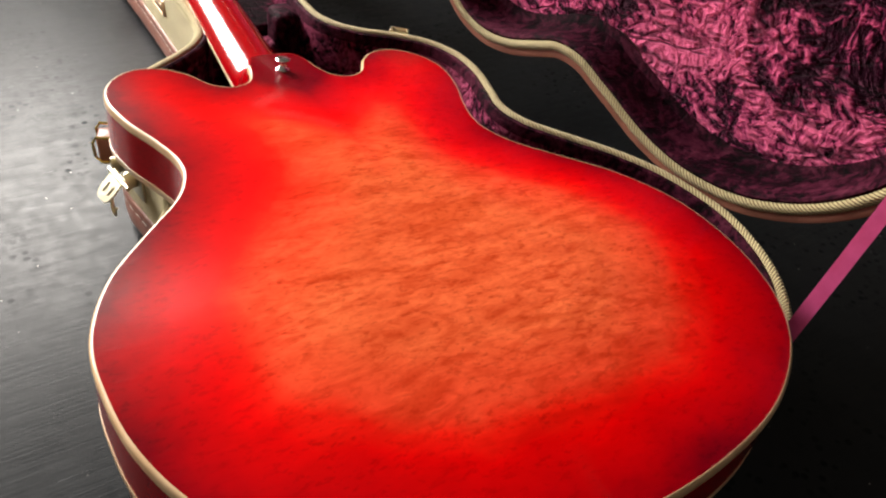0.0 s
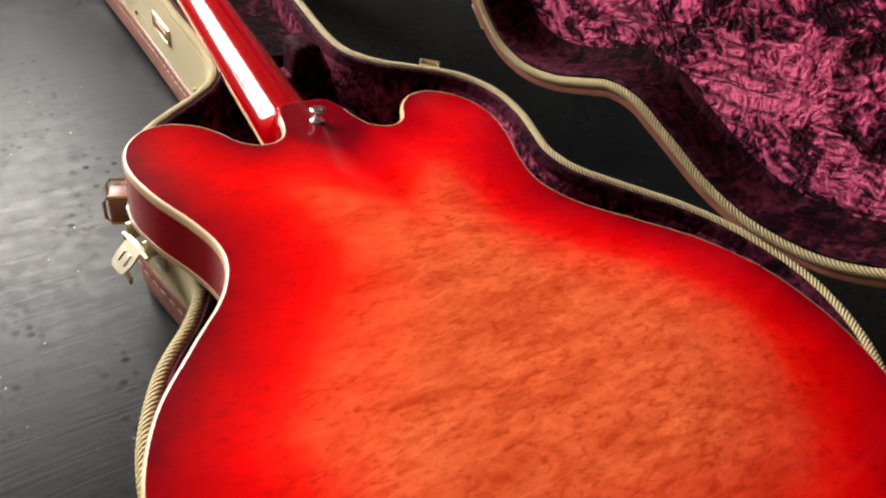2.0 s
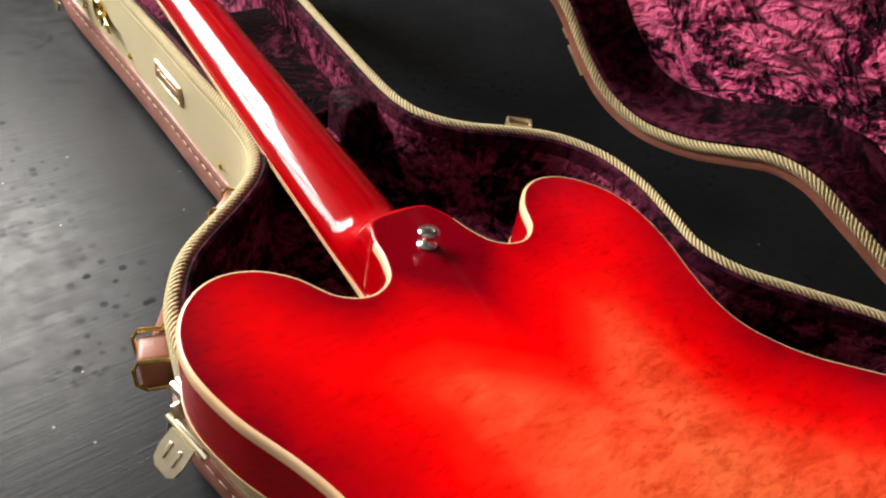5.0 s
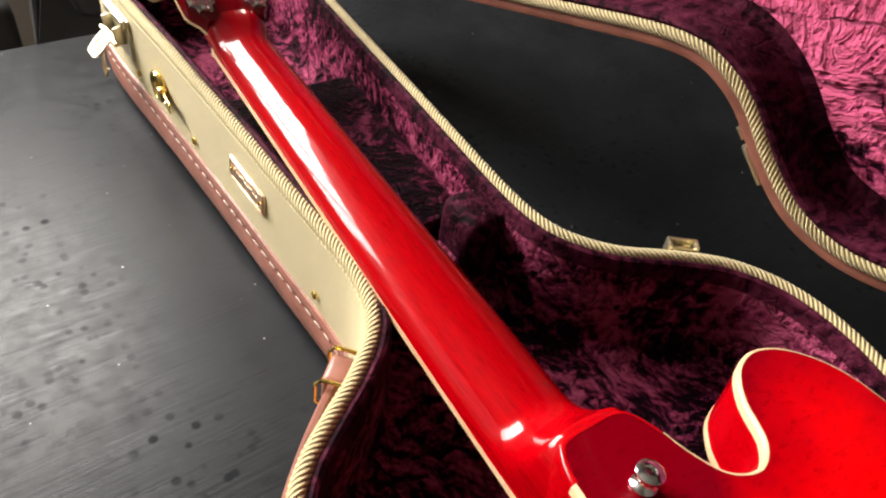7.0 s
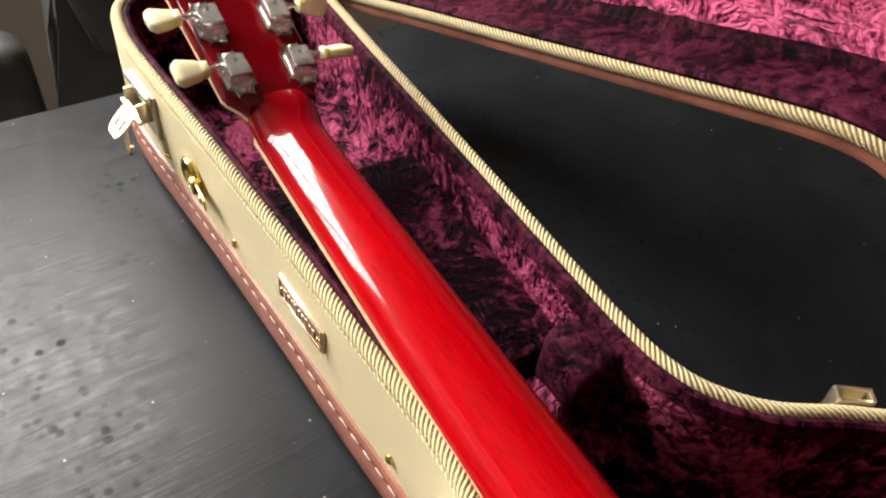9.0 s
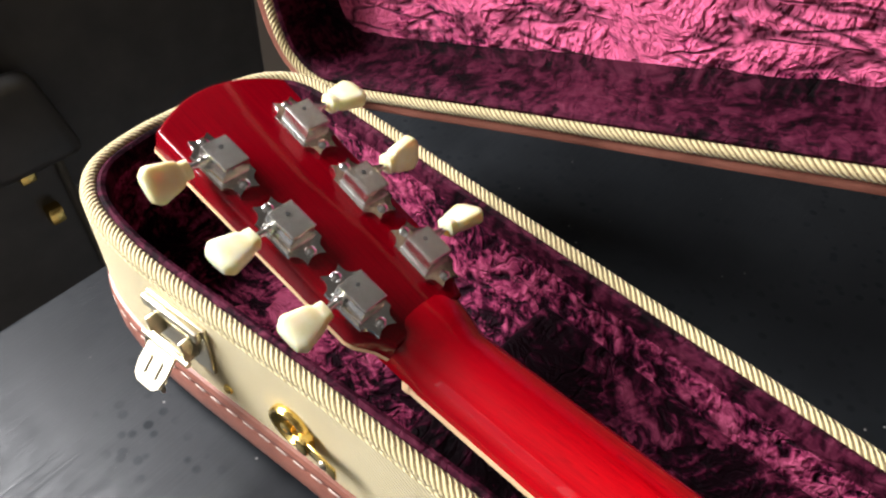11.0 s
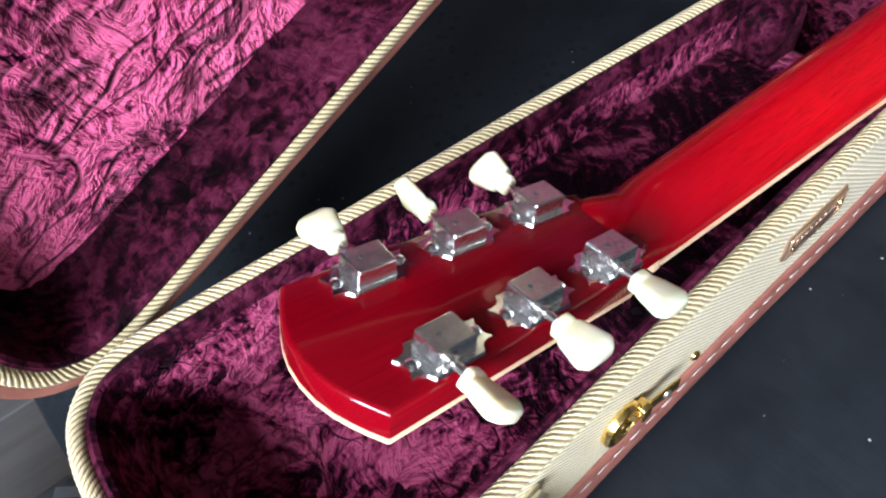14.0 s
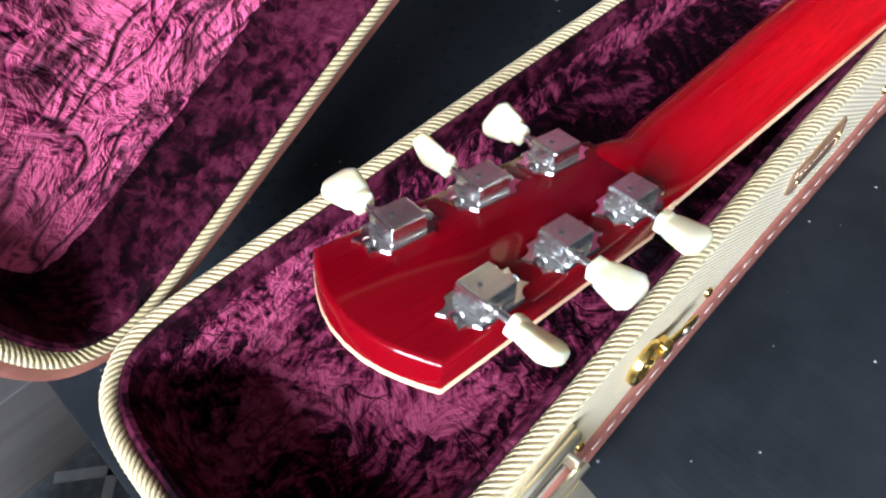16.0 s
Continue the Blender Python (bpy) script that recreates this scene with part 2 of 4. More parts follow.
def make_table():
    m, n, l, p = material("black stained wood", 0.38, Specular_IOR_Level=0.125)
    v = coords(n, l, scale=(18, 420, 18), turn=(0, 0, radians(90)))
    grain = noise_tex(n, l, v, 1.0, 4, 0.6, 0.4)
    w = coords(n, l)
    cloud = noise_tex(n, l, w, 7, 5, 0.65)
    c = ramp(n, l, cloud.outputs[0], [(0.3, (0.0062, 0.0070, 0.0082)), (0.7, (0.0145, 0.0160, 0.0180))])
    dust = n.new("ShaderNodeTexVoronoi")
    dust.inputs["Scale"].default_value = 58
    l.new(w, dust.inputs["Vector"])
    spot = ramp(n, l, dust.outputs[0], [(0.03, (1, 1, 1)), (0.06, (0, 0, 0))])
    pick = noise_tex(n, l, w, 23, 1)
    spot = maths(n, l, "MULTIPLY", spot, ramp(n, l, pick.outputs[0], [(0.42, (0, 0, 0)), (0.50, (1, 1, 1))]))
    c = mix(n, l, maths(n, l, "MULTIPLY", spot, 0.55), c, (0.45, 0.43, 0.4))
    l.new(c, p.inputs["Base Color"])
    smear = noise_tex(n, l, w, 16, 5, 0.7, 0.5)
    r = maths(n, l, "ADD", maths(n, l, "MULTIPLY_ADD", cloud.outputs[0], 0.12, 0.22), maths(n, l, "MULTIPLY_ADD", smear.outputs[0], 0.16, 0.07))
    blot = noise_tex(n, l, w, 75, 5, 0.7, 0.3)
    r = maths(n, l, "ADD", r, maths(n, l, "MULTIPLY_ADD", blot.outputs[0], 0.36, -0.20))
    r = maths(n, l, "ADD", r, maths(n, l, "MULTIPLY_ADD", grain.outputs[0], 0.30, -0.15))
    # dried drops: dull round spots in loose groups
    drop = n.new("ShaderNodeTexVoronoi")
    drop.inputs["Scale"].default_value = 95
    l.new(w, drop.inputs["Vector"])
    drops = ramp(n, l, drop.outputs[0], [(0.22, (1, 1, 1)), (0.34, (0, 0, 0))])
    group = ramp(n, l, noise_tex(n, l, w, 6.5, 3, 0.6).outputs[0], [(0.49, (0, 0, 0)), (0.60, (1, 1, 1))])
    drops = maths(n, l, "MULTIPLY", drops, group)
    l.new(maths(n, l, "MULTIPLY_ADD", drops, -0.110, 0.134), p.inputs["Specular IOR Level"])
    l.new(r, p.inputs["Roughness"])
    scratch = noise_tex(n, l, coords(n, l, scale=(4, 160, 4), turn=(0, 0, radians(55))), 3.0, 2, 0.5, 1.5)
    line = ramp(n, l, scratch.outputs[0], [(0.70, (0, 0, 0)), (0.74, (1, 1, 1))])
    b1 = bump(n, l, p, grain.outputs[0], 0.3, 0.0006, None)
    bump(n, l, p, line, 0.25, 0.0003, "Normal", b1)
    return m


def make_leather():
    m, n, l, p = material("brown leather", 0.42)
    v = coords(n, l)
    a, b2 = noise_tex(n, l, v, 40, 4), noise_tex(n, l, v, 700, 2)
    l.new(ramp(n, l, a.outputs[0], [(0.3, (0.17, 0.062, 0.042)), (0.7, (0.30, 0.115, 0.080))]), p.inputs["Base Color"])
    bump(n, l, p, b2.outputs[0], 0.4, 0.0004)
    return m


def make_metal(name, colour, rough):
    m, n, l, p = material(name, rough, 1.0, colour)
    v = coords(n, l)
    a = noise_tex(n, l, v, 90, 4, 0.6)
    l.new(maths(n, l, "MULTIPLY_ADD", a.outputs[0], 0.12, rough - 0.06), p.inputs["Roughness"])
    l.new(ramp(n, l, a.outputs[0], [(0.25, tuple(0.90 * x for x in colour)), (0.65, colour)]), p.inputs["Base Color"])
    return m


def make_plain(name, dark, pale, rough, scale=30, grain=300, depth=0.0005, sss=0.0):
    m, n, l, p = material(name, rough)
    v = coords(n, l)
    a, g = noise_tex(n, l, v, scale, 4), noise_tex(n, l, v, grain, 2)
    l.new(ramp(n, l, a.outputs[0], [(0.3, dark), (0.7, pale)]), p.inputs["Base Color"])
    p.inputs["Subsurface Weight"].default_value = sss
    p.inputs["Subsurface Scale"].default_value = 1.0
    p.inputs["Subsurface Radius"].default_value = (0.008, 0.006, 0.003)
    bump(n, l, p, g.outputs[0], 0.3, depth)
    return m


def make_floor():
    m, n, l, p = material("grey floor boards", 0.4)
    v = coords(n, l, scale=(24, 1.8, 10))
    rnd = n.new("ShaderNodeObjectInfo")
    g = noise_tex(n, l, v, 1.0, 5, 0.6, 0.6)
    c = ramp(n, l, g.outputs[0], [(0.3, (0.15, 0.125, 0.105)), (0.7, (0.36, 0.31, 0.265))])
    l.new(mix(n, l, maths(n, l, "MULTIPLY", rnd.outputs["Random"], 0.5), c, (0.40, 0.39, 0.38)), p.inputs["Base Color"])
    bump(n, l, p, g.outputs[0], 0.2, 0.001)
    return m


# one velvet in four tones: light and shade are put into the colours
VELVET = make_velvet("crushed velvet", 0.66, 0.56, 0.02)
DIMVELVET = make_velvet("dim shaded velvet", 0.34, 0.30, 0.02, -0.075)
SHADEDVELVET = make_velvet("smooth shaded velvet", 0.06, 0.17, 0.03)
LITVELVET = make_velvet("creased lit velvet", 1.0, 1.55, 0.22, 0.035, 0.22, True)
TWEED = make_tweed("tweed cloth", 0.0042, -1.25, dark=(0.38, 0.305, 0.16), pale=(0.73, 0.63, 0.34))
WELT = make_tweed("tweed welt", 0.0034, -0.9, dark=(0.18, 0.118, 0.048), pale=(0.57, 0.485, 0.25))
BURST = make_lacquer("cherry burst lacquer", True)
# one red finish: the headstock's shade is put into this darker copy
CHERRY = make_lacquer("cherry lacquer", False, (0.10, 0.0, 0.0025), (0.155, 0.0003, 0.0035))
# its lit copy for neck and side, light put into the colour
LITCHERRY = make_lacquer("lit cherry lacquer", False, (0.24, 0.0, 0.0025), (0.43, 0.0003, 0.003), 0.30)
TABLE = make_table()
LEATHER = make_leather()
BRASS = make_metal("polished brass", (0.95, 0.68, 0.20), 0.2)
PALEBRASS = make_metal("pale worn brass", (0.80, 0.73, 0.54), 0.34)
COPPER = make_metal("pinkish brass", (0.80, 0.60, 0.44), 0.34)
NICKEL = make_metal("nickel", (0.88, 0.86, 0.82), 0.25)
POLISHED = make_metal("polished nickel", (0.95, 0.94, 0.91), 0.15)
CHROME = make_metal("chrome", (0.85, 0.85, 0.85), 0.08)
CREAM = make_plain("aged cream binding", (0.60, 0.37, 0.19), (0.70, 0.49, 0.29), 0.3, 40, 500, 0.0002)
BUTTON = make_plain("pale plastic", (0.63, 0.55, 0.29), (0.68, 0.67, 0.49), 0.22, 70, 200, 0.0001, 0.7)
ROSEWOOD = make_plain("dark rosewood", (0.02, 0.01, 0.006), (0.06, 0.03, 0.015), 0.5)
THREAD = make_plain("white thread", (0.44, 0.33, 0.27), (0.58, 0.48, 0.41), 0.7)
RIBBON = make_plain("pink ribbon", (0.60, 0.06, 0.20), (0.75, 0.10, 0.30), 0.5, 60, 900)
FLOOR = make_floor()
# unseen walls and ceiling, darkened to keep bounced light down
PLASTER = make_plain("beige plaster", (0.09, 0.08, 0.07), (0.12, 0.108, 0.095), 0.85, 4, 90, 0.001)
# paler copy: the light on the north wall is put into its colour
LITPLASTER = make_plain("lit beige plaster", (0.56, 0.50, 0.43), (0.64, 0.58, 0.50), 0.85, 4, 90, 0.001)
WHITE = make_plain("white paint", (0.74, 0.73, 0.70), (0.80, 0.79, 0.77), 0.5, 5, 120)
BLACKHIDE = make_plain("black leatherette", (0.035, 0.035, 0.035), (0.060, 0.058, 0.056), 0.4, 20, 500)
RUGCLOTH = make_plain("blue grey wool", (0.16, 0.18, 0.20), (0.30, 0.33, 0.36), 0.9, 60, 500, 0.001)
RUGLINE = make_plain("white wool", (0.62, 0.66, 0.68), (0.78, 0.80, 0.80), 0.9, 60, 500, 0.001)
GREYCLOTH = make_plain("grey cloth", (0.06, 0.058, 0.05), (0.11, 0.105, 0.09), 0.8, 12, 600)


# ---- mesh helpers ----
def mesh_of(name, bm, mat, smooth=True):
    me = bpy.data.meshes.new(name)
    bmesh.ops.recalc_face_normals(bm, faces=bm.faces)
    for f in bm.faces:
        f.smooth = smooth
    bm.to_mesh(me)
    bm.free()
    me.materials.append(mat)
    if smooth:
        me.set_sharp_from_angle(angle=radians(40))
    return me


def part(name, bm, mat, parent, label="", m=None, smooth=True):
    ob = new(name, mesh_of(name, bm, mat, smooth))
    ob.parent = parent
    if m is not None:
        ob.matrix_basis = m
    if label:
        tagged(ob, label)
    return ob


def thing(name, label, category, m=None, group="", kind=""):
    ob = new(name)
    ob.empty_display_size = 0.05
    if m is not None:
        ob.matrix_basis = m
    return tagged(ob, label, category, group, kind)


def solid(name, bm, mat, label, category, m=None, group="", kind="", smooth=True):
    ob = new(name, mesh_of(name, bm, mat, smooth))
    if m is not None:
        ob.matrix_basis = m
    return tagged(ob, label, category, group, kind)


def box(x0, x1, y0, y1, z0, z1, r=0.0, seg=2, bm=None):
    bm2 = bmesh.new()
    bmesh.ops.create_cube(bm2, size=1)
    bmesh.ops.scale(bm2, vec=(x1 - x0, y1 - y0, z1 - z0), verts=bm2.verts)
    bmesh.ops.translate(bm2, vec=((x0 + x1) / 2, (y0 + y1) / 2, (z0 + z1) / 2), verts=bm2.verts)
    if r:
        bmesh.ops.bevel(bm2, geom=bm2.edges[:], offset=r, segments=seg, profile=0.5, affect="EDGES")
    return joined(bm, bm2)


def joined(bm, bm2):
    if bm is None:
        return bm2
    me = bpy.data.meshes.new("joining")
    bm2.to_mesh(me)
    bm2.free()
    bm.from_mesh(me)
    bpy.data.meshes.remove(me)
    return bm


def lathe(profile, seg=24, bm=None, m=None):
    """profile: (radius, height) pairs about local z."""
    b = bmesh.new()
    rings = []
    for r, z in profile:
        rings.append([b.verts.new((r * math.cos(a), r * math.sin(a), z)) for a in (2 * math.pi * i / seg for i in range(seg))])
    for p, q in zip(rings, rings[1:]):
        for i in range(seg):
            j = (i + 1) % seg
            b.faces.new((p[i], p[j], q[j], q[i]))
    b.faces.new(rings[0][::-1])
    b.faces.new(rings[-1])
    if m is not None:
        b.transform(m)
    return joined(bm, b)


def tube(points, radius, seg=10, bm=None):
    b = bmesh.new()
    pts = [Vector(p) for p in points]
    rings = []
    for i, p in enumerate(pts):
        d = (pts[min(i + 1, len(pts) - 1)] - pts[max(i - 1, 0)]).normalized()
        s = d.cross(Vector((0, 0, 1))) if abs(d.z) < 0.95 else d.cross(Vector((1, 0, 0)))
        s.normalize()
        u = s.cross(d)
        rings.append([b.verts.new(p + radius * (math.cos(a) * s + math.sin(a) * u)) for a in (2 * math.pi * k / seg for k in range(seg))])
    for p, q in zip(rings, rings[1:]):
        for k in range(seg):
            b.faces.new((p[k], p[(k + 1) % seg], q[(k + 1) % seg], q[k]))
    b.faces.new(rings[0][::-1])
    b.faces.new(rings[-1])
    return joined(bm, b)


def spline(pts, n=8):
    """A smooth closed curve through the points."""
    p = np.array(pts)
    out = []
    for i in range(len(p)):
        a, b, c, d = p[i - 1], p[i], p[(i + 1) % len(p)], p[(i + 2) % len(p)]
        for k in range(n):
            t = k / n
            out.append(0.5 * (2 * b + (c - a) * t + (2 * a - 5 * b + 4 * c - d) * t * t + (3 * b - a - 3 * c + d) * t ** 3))
    return np.array(out)


def resample(curve, step):
    q = np.vstack([curve, curve[:1]])
    s = np.concatenate([[0], np.cumsum(np.linalg.norm(np.diff(q, axis=0), axis=1))])
    n = max(8, int(round(s[-1] / step)))
    u = np.arange(n) * s[-1] / n
    return np.c_[np.interp(u, s, q[:, 0]), np.interp(u, s, q[:, 1])], s[-1]


def normals_of(c):
    """Outward normals of a closed curve that runs clockwise seen from above."""
    d = np.roll(c, -1, 0) - np.roll(c, 1, 0)
    d /= np.linalg.norm(d, axis=1)[:, None]
    n = np.c_[-d[:, 1], d[:, 0]]
    area = 0.5 * np.sum(c[:, 0] * np.roll(c[:, 1], -1) - np.roll(c[:, 0], -1) * c[:, 1])
    return n if area < 0 else -n


def sweep(curve, length, profile, closed=False, ridge=None, bm=None):
    """Sweeps (outward, z) pairs round a closed curve; UV in metres. ridge(s, k): a push along the profile's normal."""
    b = bm or bmesh.new()
    uvl = b.loops.layers.uv.verify()
    nrm = normals_of(curve)
    N, K = len(curve), len(profile)
    prof = np.array(profile)
    across = np.concatenate([[0], np.cumsum(np.linalg.norm(np.diff(prof, axis=0), axis=1))])
    dp = np.gradient(prof, axis=0)
    pn = np.c_[dp[:, 1], -dp[:, 0]]
    pn /= np.linalg.norm(pn, axis=1)[:, None] + 1e-9
    rings = []
    for i in range(N):
        s = length * i / N
        ring = []
        for k in range(K):
            push = ridge(s, across[k]) if ridge else 0.0
            o, z = prof[k] + push * pn[k]
            ring.append(b.verts.new((curve[i, 0] + nrm[i, 0] * o, curve[i, 1] + nrm[i, 1] * o, z)))
        rings.append(ring)
    for i in range(N):
        j = (i + 1) % N
        for k in range(K if closed else K - 1):
            k2 = (k + 1) % K
            f = b.faces.new((rings[i][k], rings[j][k], rings[j][k2], rings[i][k2]))
            s0, s1 = length * i / N, length * (i + 1) / N
            a0, a1 = across[k], across[k2] if k2 else across[k] + 0.001
            for loop, (su, av) in zip(f.loops, ((s0, a0), (s1, a0), (s1, a1), (s0, a1))):
                loop[uvl].uv = (su, av)
    return b, rings


# ---- the case's outline, at the middle of its welt ----
CASE_RIGHT = [(.03, .664), (.07, .664), (.096, .655), (.110, .632), (.110, .58), (.106, .50), (.101, .38), (.096, .27), (.0935, .205), (.096, .172), (.105, .15), (.125, .128), (.16, .106), (.187, .083), (.203, .05), (.205, .012), (.198, -.025), (.193, -.052), (.200, -.082), (.224, -.116), (.256, -.158), (.278, -.203), (.287, -.255), (.279, -.303), (.258, -.345), (.226, -.377), (.172, -.403), (.11, -.425), (.04, -.434)]
CASE_LEFT = [(-.02, -.428), (-.08, -.412), (-.13, -.375), (-.168, -.325), (-.188, -.265), (-.186, -.21), (-.165, -.16), (-.137, -.125), (-.122, -.095), (-.119, -.06), (-.127, -.02), (-.134, .015), (-.131, .044), (-.118, .072), (-.104, .089), (-.085, .104), (-.062, .121), (-.042, .141), (-.032, .165), (-.0295, .2), (-.034, .27), (-.038, .34), (-.046, .45), (-.054, .54), (-.056, .59), (-.050, .63), (-.032, .654), (0, .663)]
CASE_RAW = spline(CASE_RIGHT + CASE_LEFT)
CASE, CASE_LEN = resample(CASE_RAW, 0.004)
CASE_FINE, _ = resample(CASE_RAW, 0.0011)


def arc(cx, cz, r, a0, a1, n):
    return [(cx + r * math.cos(radians(a0 + (a1 - a0) * i / n)), cz + r * math.sin(radians(a0 + (a1 - a0) * i / n))) for i in range(n + 1)]


def welt_ridge(s, a):
    return 0.00024 * math.sin(2 * math.pi * (s - 0.9 * a) / 0.0034)


# ---- setting ----
ROOM_X0, ROOM_X1, ROOM_Y0, FLOOR_Z, CEIL_Z = WEST_X, 2.2, -2.2, -0.74, 2.5


def build_room():
    floor = solid("floor", box(ROOM_X0, ROOM_X1, ROOM_Y0, WALL_Y, FLOOR_Z - 0.05, FLOOR_Z - 0.004), FLOOR, "dark gap under worn grey floor boards", "floor", kind="structure")
    solid("ceiling", box(ROOM_X0, ROOM_X1, ROOM_Y0, WALL_Y, CEIL_Z, CEIL_Z + 0.1), PLASTER, "plain unseen ceiling, darkened to cut bounced light", "ceiling", kind="structure")
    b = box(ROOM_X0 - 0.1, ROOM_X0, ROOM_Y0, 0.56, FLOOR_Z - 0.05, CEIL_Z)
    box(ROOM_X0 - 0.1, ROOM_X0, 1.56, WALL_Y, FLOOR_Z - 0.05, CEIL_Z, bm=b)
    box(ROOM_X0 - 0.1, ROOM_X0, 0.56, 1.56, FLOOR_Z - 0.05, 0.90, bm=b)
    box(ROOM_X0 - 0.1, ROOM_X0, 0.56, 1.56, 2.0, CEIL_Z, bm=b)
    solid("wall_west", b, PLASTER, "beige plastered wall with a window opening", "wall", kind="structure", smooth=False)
    # unseen window, added only to hold the west fill lamp
    west = thing("fill_window", "white framed window added for fill light", "window", kind="structure")
    for y0, y1, z0, z1 in ((0.56, 0.62, 0.90, 2.0), (1.50, 1.56, 0.90, 2.0), (0.62, 1.50, 0.90, 0.96), (0.62, 1.50, 1.94, 2.0)):
        part("window_frame", box(ROOM_X0 - 0.07, ROOM_X0 - 0.02, y0, y1, z0, z1, 0.005), WHITE, west)
    solid("wall_east", box(ROOM_X1, ROOM_X1 + 0.1, ROOM_Y0, WALL_Y, FLOOR_Z - 0.05, CEIL_Z), PLASTER, "plain beige plastered wall, unseen and darkened", "wall", kind="structure")
    solid("wall_south", box(ROOM_X0 - 0.1, ROOM_X1 + 0.1, ROOM_Y0 - 0.1, ROOM_Y0, FLOOR_Z - 0.05, CEIL_Z), PLASTER, "plain beige plastered wall, unseen and darkened", "wall", kind="structure")
    wx0, wx1, wz0, wz1 = -1.79, 0.0, WINDOW_Z - 0.50, WINDOW_Z + 0.50
    b = box(ROOM_X0 - 0.1, wx0, WALL_Y, WALL_Y + 0.12, FLOOR_Z - 0.05, CEIL_Z)
    box(wx1, ROOM_X1 + 0.1, WALL_Y, WALL_Y + 0.12, FLOOR_Z - 0.05, CEIL_Z, bm=b)
    box(wx0, wx1, WALL_Y, WALL_Y + 0.12, FLOOR_Z - 0.05, wz0, bm=b)
    box(wx0, wx1, WALL_Y, WALL_Y + 0.12, wz1, CEIL_Z, bm=b)
    solid("wall_north", b, LITPLASTER, "beige plastered wall with a window opening", "wall", kind="structure", smooth=False)
    win = thing("window_1", "white framed window added for fill light with four panes", "window", kind="structure")
    for x0, x1, z0, z1 in ((wx0, wx0 + 0.06, wz0, wz1), (wx1 - 0.06, wx1, wz0, wz1), (-0.495, -0.425, wz0, wz1), (-0.93, -0.86, wz0, wz1), (-1.365, -1.295, wz0, wz1), (wx0 + 0.06, wx1 - 0.06, wz0, wz0 + 0.06), (wx0 + 0.06, wx1 - 0.06, wz1 - 0.06, wz1)):
        part("window_frame", box(x0, x1, WALL_Y + 0.03, WALL_Y + 0.09, z0, z1, 0.006), WHITE, win)
    return floor


FLOOR_OBJECT = build_room()


# ---- table ----
def build_table():
    t = thing("table", "black stained wooden table with scratches and dust", "table", pose(0, 0.691, 0, 0, 0, 3.1))
    part("tabletop", box(-0.95, 0.72, -1.65, 0.0, -0.035, 0.0, 0.004), TABLE, t)
    for x in (-0.88, 0.65):
        for y in (-1.58, -0.07):
            part("leg", box(x - 0.03, x + 0.03, y - 0.03, y + 0.03, FLOOR_Z, -0.035, 0.004), TABLE, t)
    return t


build_table()


# ---- guitar case ----
def shell_inner(depth_sign, z_rim, z_floor):
    """The lining: a rolled edge, a padded wall and a floor."""
    s = depth_sign
    return [(-0.0045, z_rim + s * 0.0005), (-0.0068, z_rim + s * 0.0016), (-0.0090, z_rim + s * 0.0004), (-0.0102, z_rim - s * 0.004), (-0.0104, z_rim - s * 0.010), (-0.0105, z_rim - s * 0.02), (-0.0110, z_floor + s * 0.012), (-0.0140, z_floor + s * 0.004), (-0.022, z_floor)]


def lining(s, z_rim, z_floor, parent):
    """The padded wall and floor, and the smooth roll along the rim."""
    prof = shell_inner(s, z_rim, z_floor)
    # the roll gets a darker copy of the velvet, painted as shaded
    b, rings = sweep(CASE, CASE_LEN, prof[:5])
    part("rim_lining", b, SHADEDVELVET, parent, "smooth purple velvet roll along the rim, shade put into its colour")
    b, rings = sweep(CASE, CASE_LEN, prof[4:])
    b.faces.new([r[-1] for r in rings])
    bmesh.ops.triangulate(b, faces=[f for f in b.faces if len(f.verts) > 4])
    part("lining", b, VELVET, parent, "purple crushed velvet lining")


def build_case():
    case = thing("guitar_case", "open tweed guitar case lined with purple crushed velvet", "guitar case")
    b, rings = sweep(CASE, CASE_LEN, [(0.0046, 0.012), (0.0046, 0.1018), (0.0030, 0.1030)])
    part("shell", b, TWEED, case, "striped cream tweed side")
    b, rings = sweep(CASE, CASE_LEN, [(0.0046, 0.0398), (0.0064, 0.0394), (0.0070, 0.0382), (0.0066, 0.0370), (0.0072, 0.0362), (0.0074, 0.0330), (0.0066, 0.0318), (0.0066, 0.0302), (0.0074, 0.0290), (0.0075, 0.0150), (0.0068, 0.0098), (0.0045, 0.0055), (0.0005, 0.0022), (-0.006, 0.0006)])
    b.faces.new([r[-1] for r in rings])
    band = part("leather_band", b, LEATHER, case, "brown leather edge band with white stitching")
    # stitches
    sb = box(-0.0040, 0.0040, -0.0009, 0.0001, -0.0006, 0.0006, 0.0004, 1)
    stitch = mesh_of("stitch", sb, THREAD)
    pos, length = resample(CASE_RAW, 0.0125)
    nrm = normals_of(pos)
    near = [i for i in range(len(pos)) if pos[i, 0] < 0.0]
    for i in near:
        o = new("stitch", stitch)
        o.parent = band
        a = math.degrees(math.atan2(nrm[i, 1], nrm[i, 0])) + 90
        o.matrix_basis = pose(pos[i, 0] + nrm[i, 0] * 0.0067, pos[i, 1] + nrm[i, 1] * 0.0067, 0.0310, 0, 0, a)
    b, rings = sweep(CASE_FINE, CASE_LEN, arc(0.0, 0.1045, 0.0045, -50, 230, 10), ridge=welt_ridge)
    part("welt", b, WELT, case, "rolled tweed welt round the rim")
    lining(1, 0.106, 0.030, case)
    return case


CASE_OBJECT = build_case()


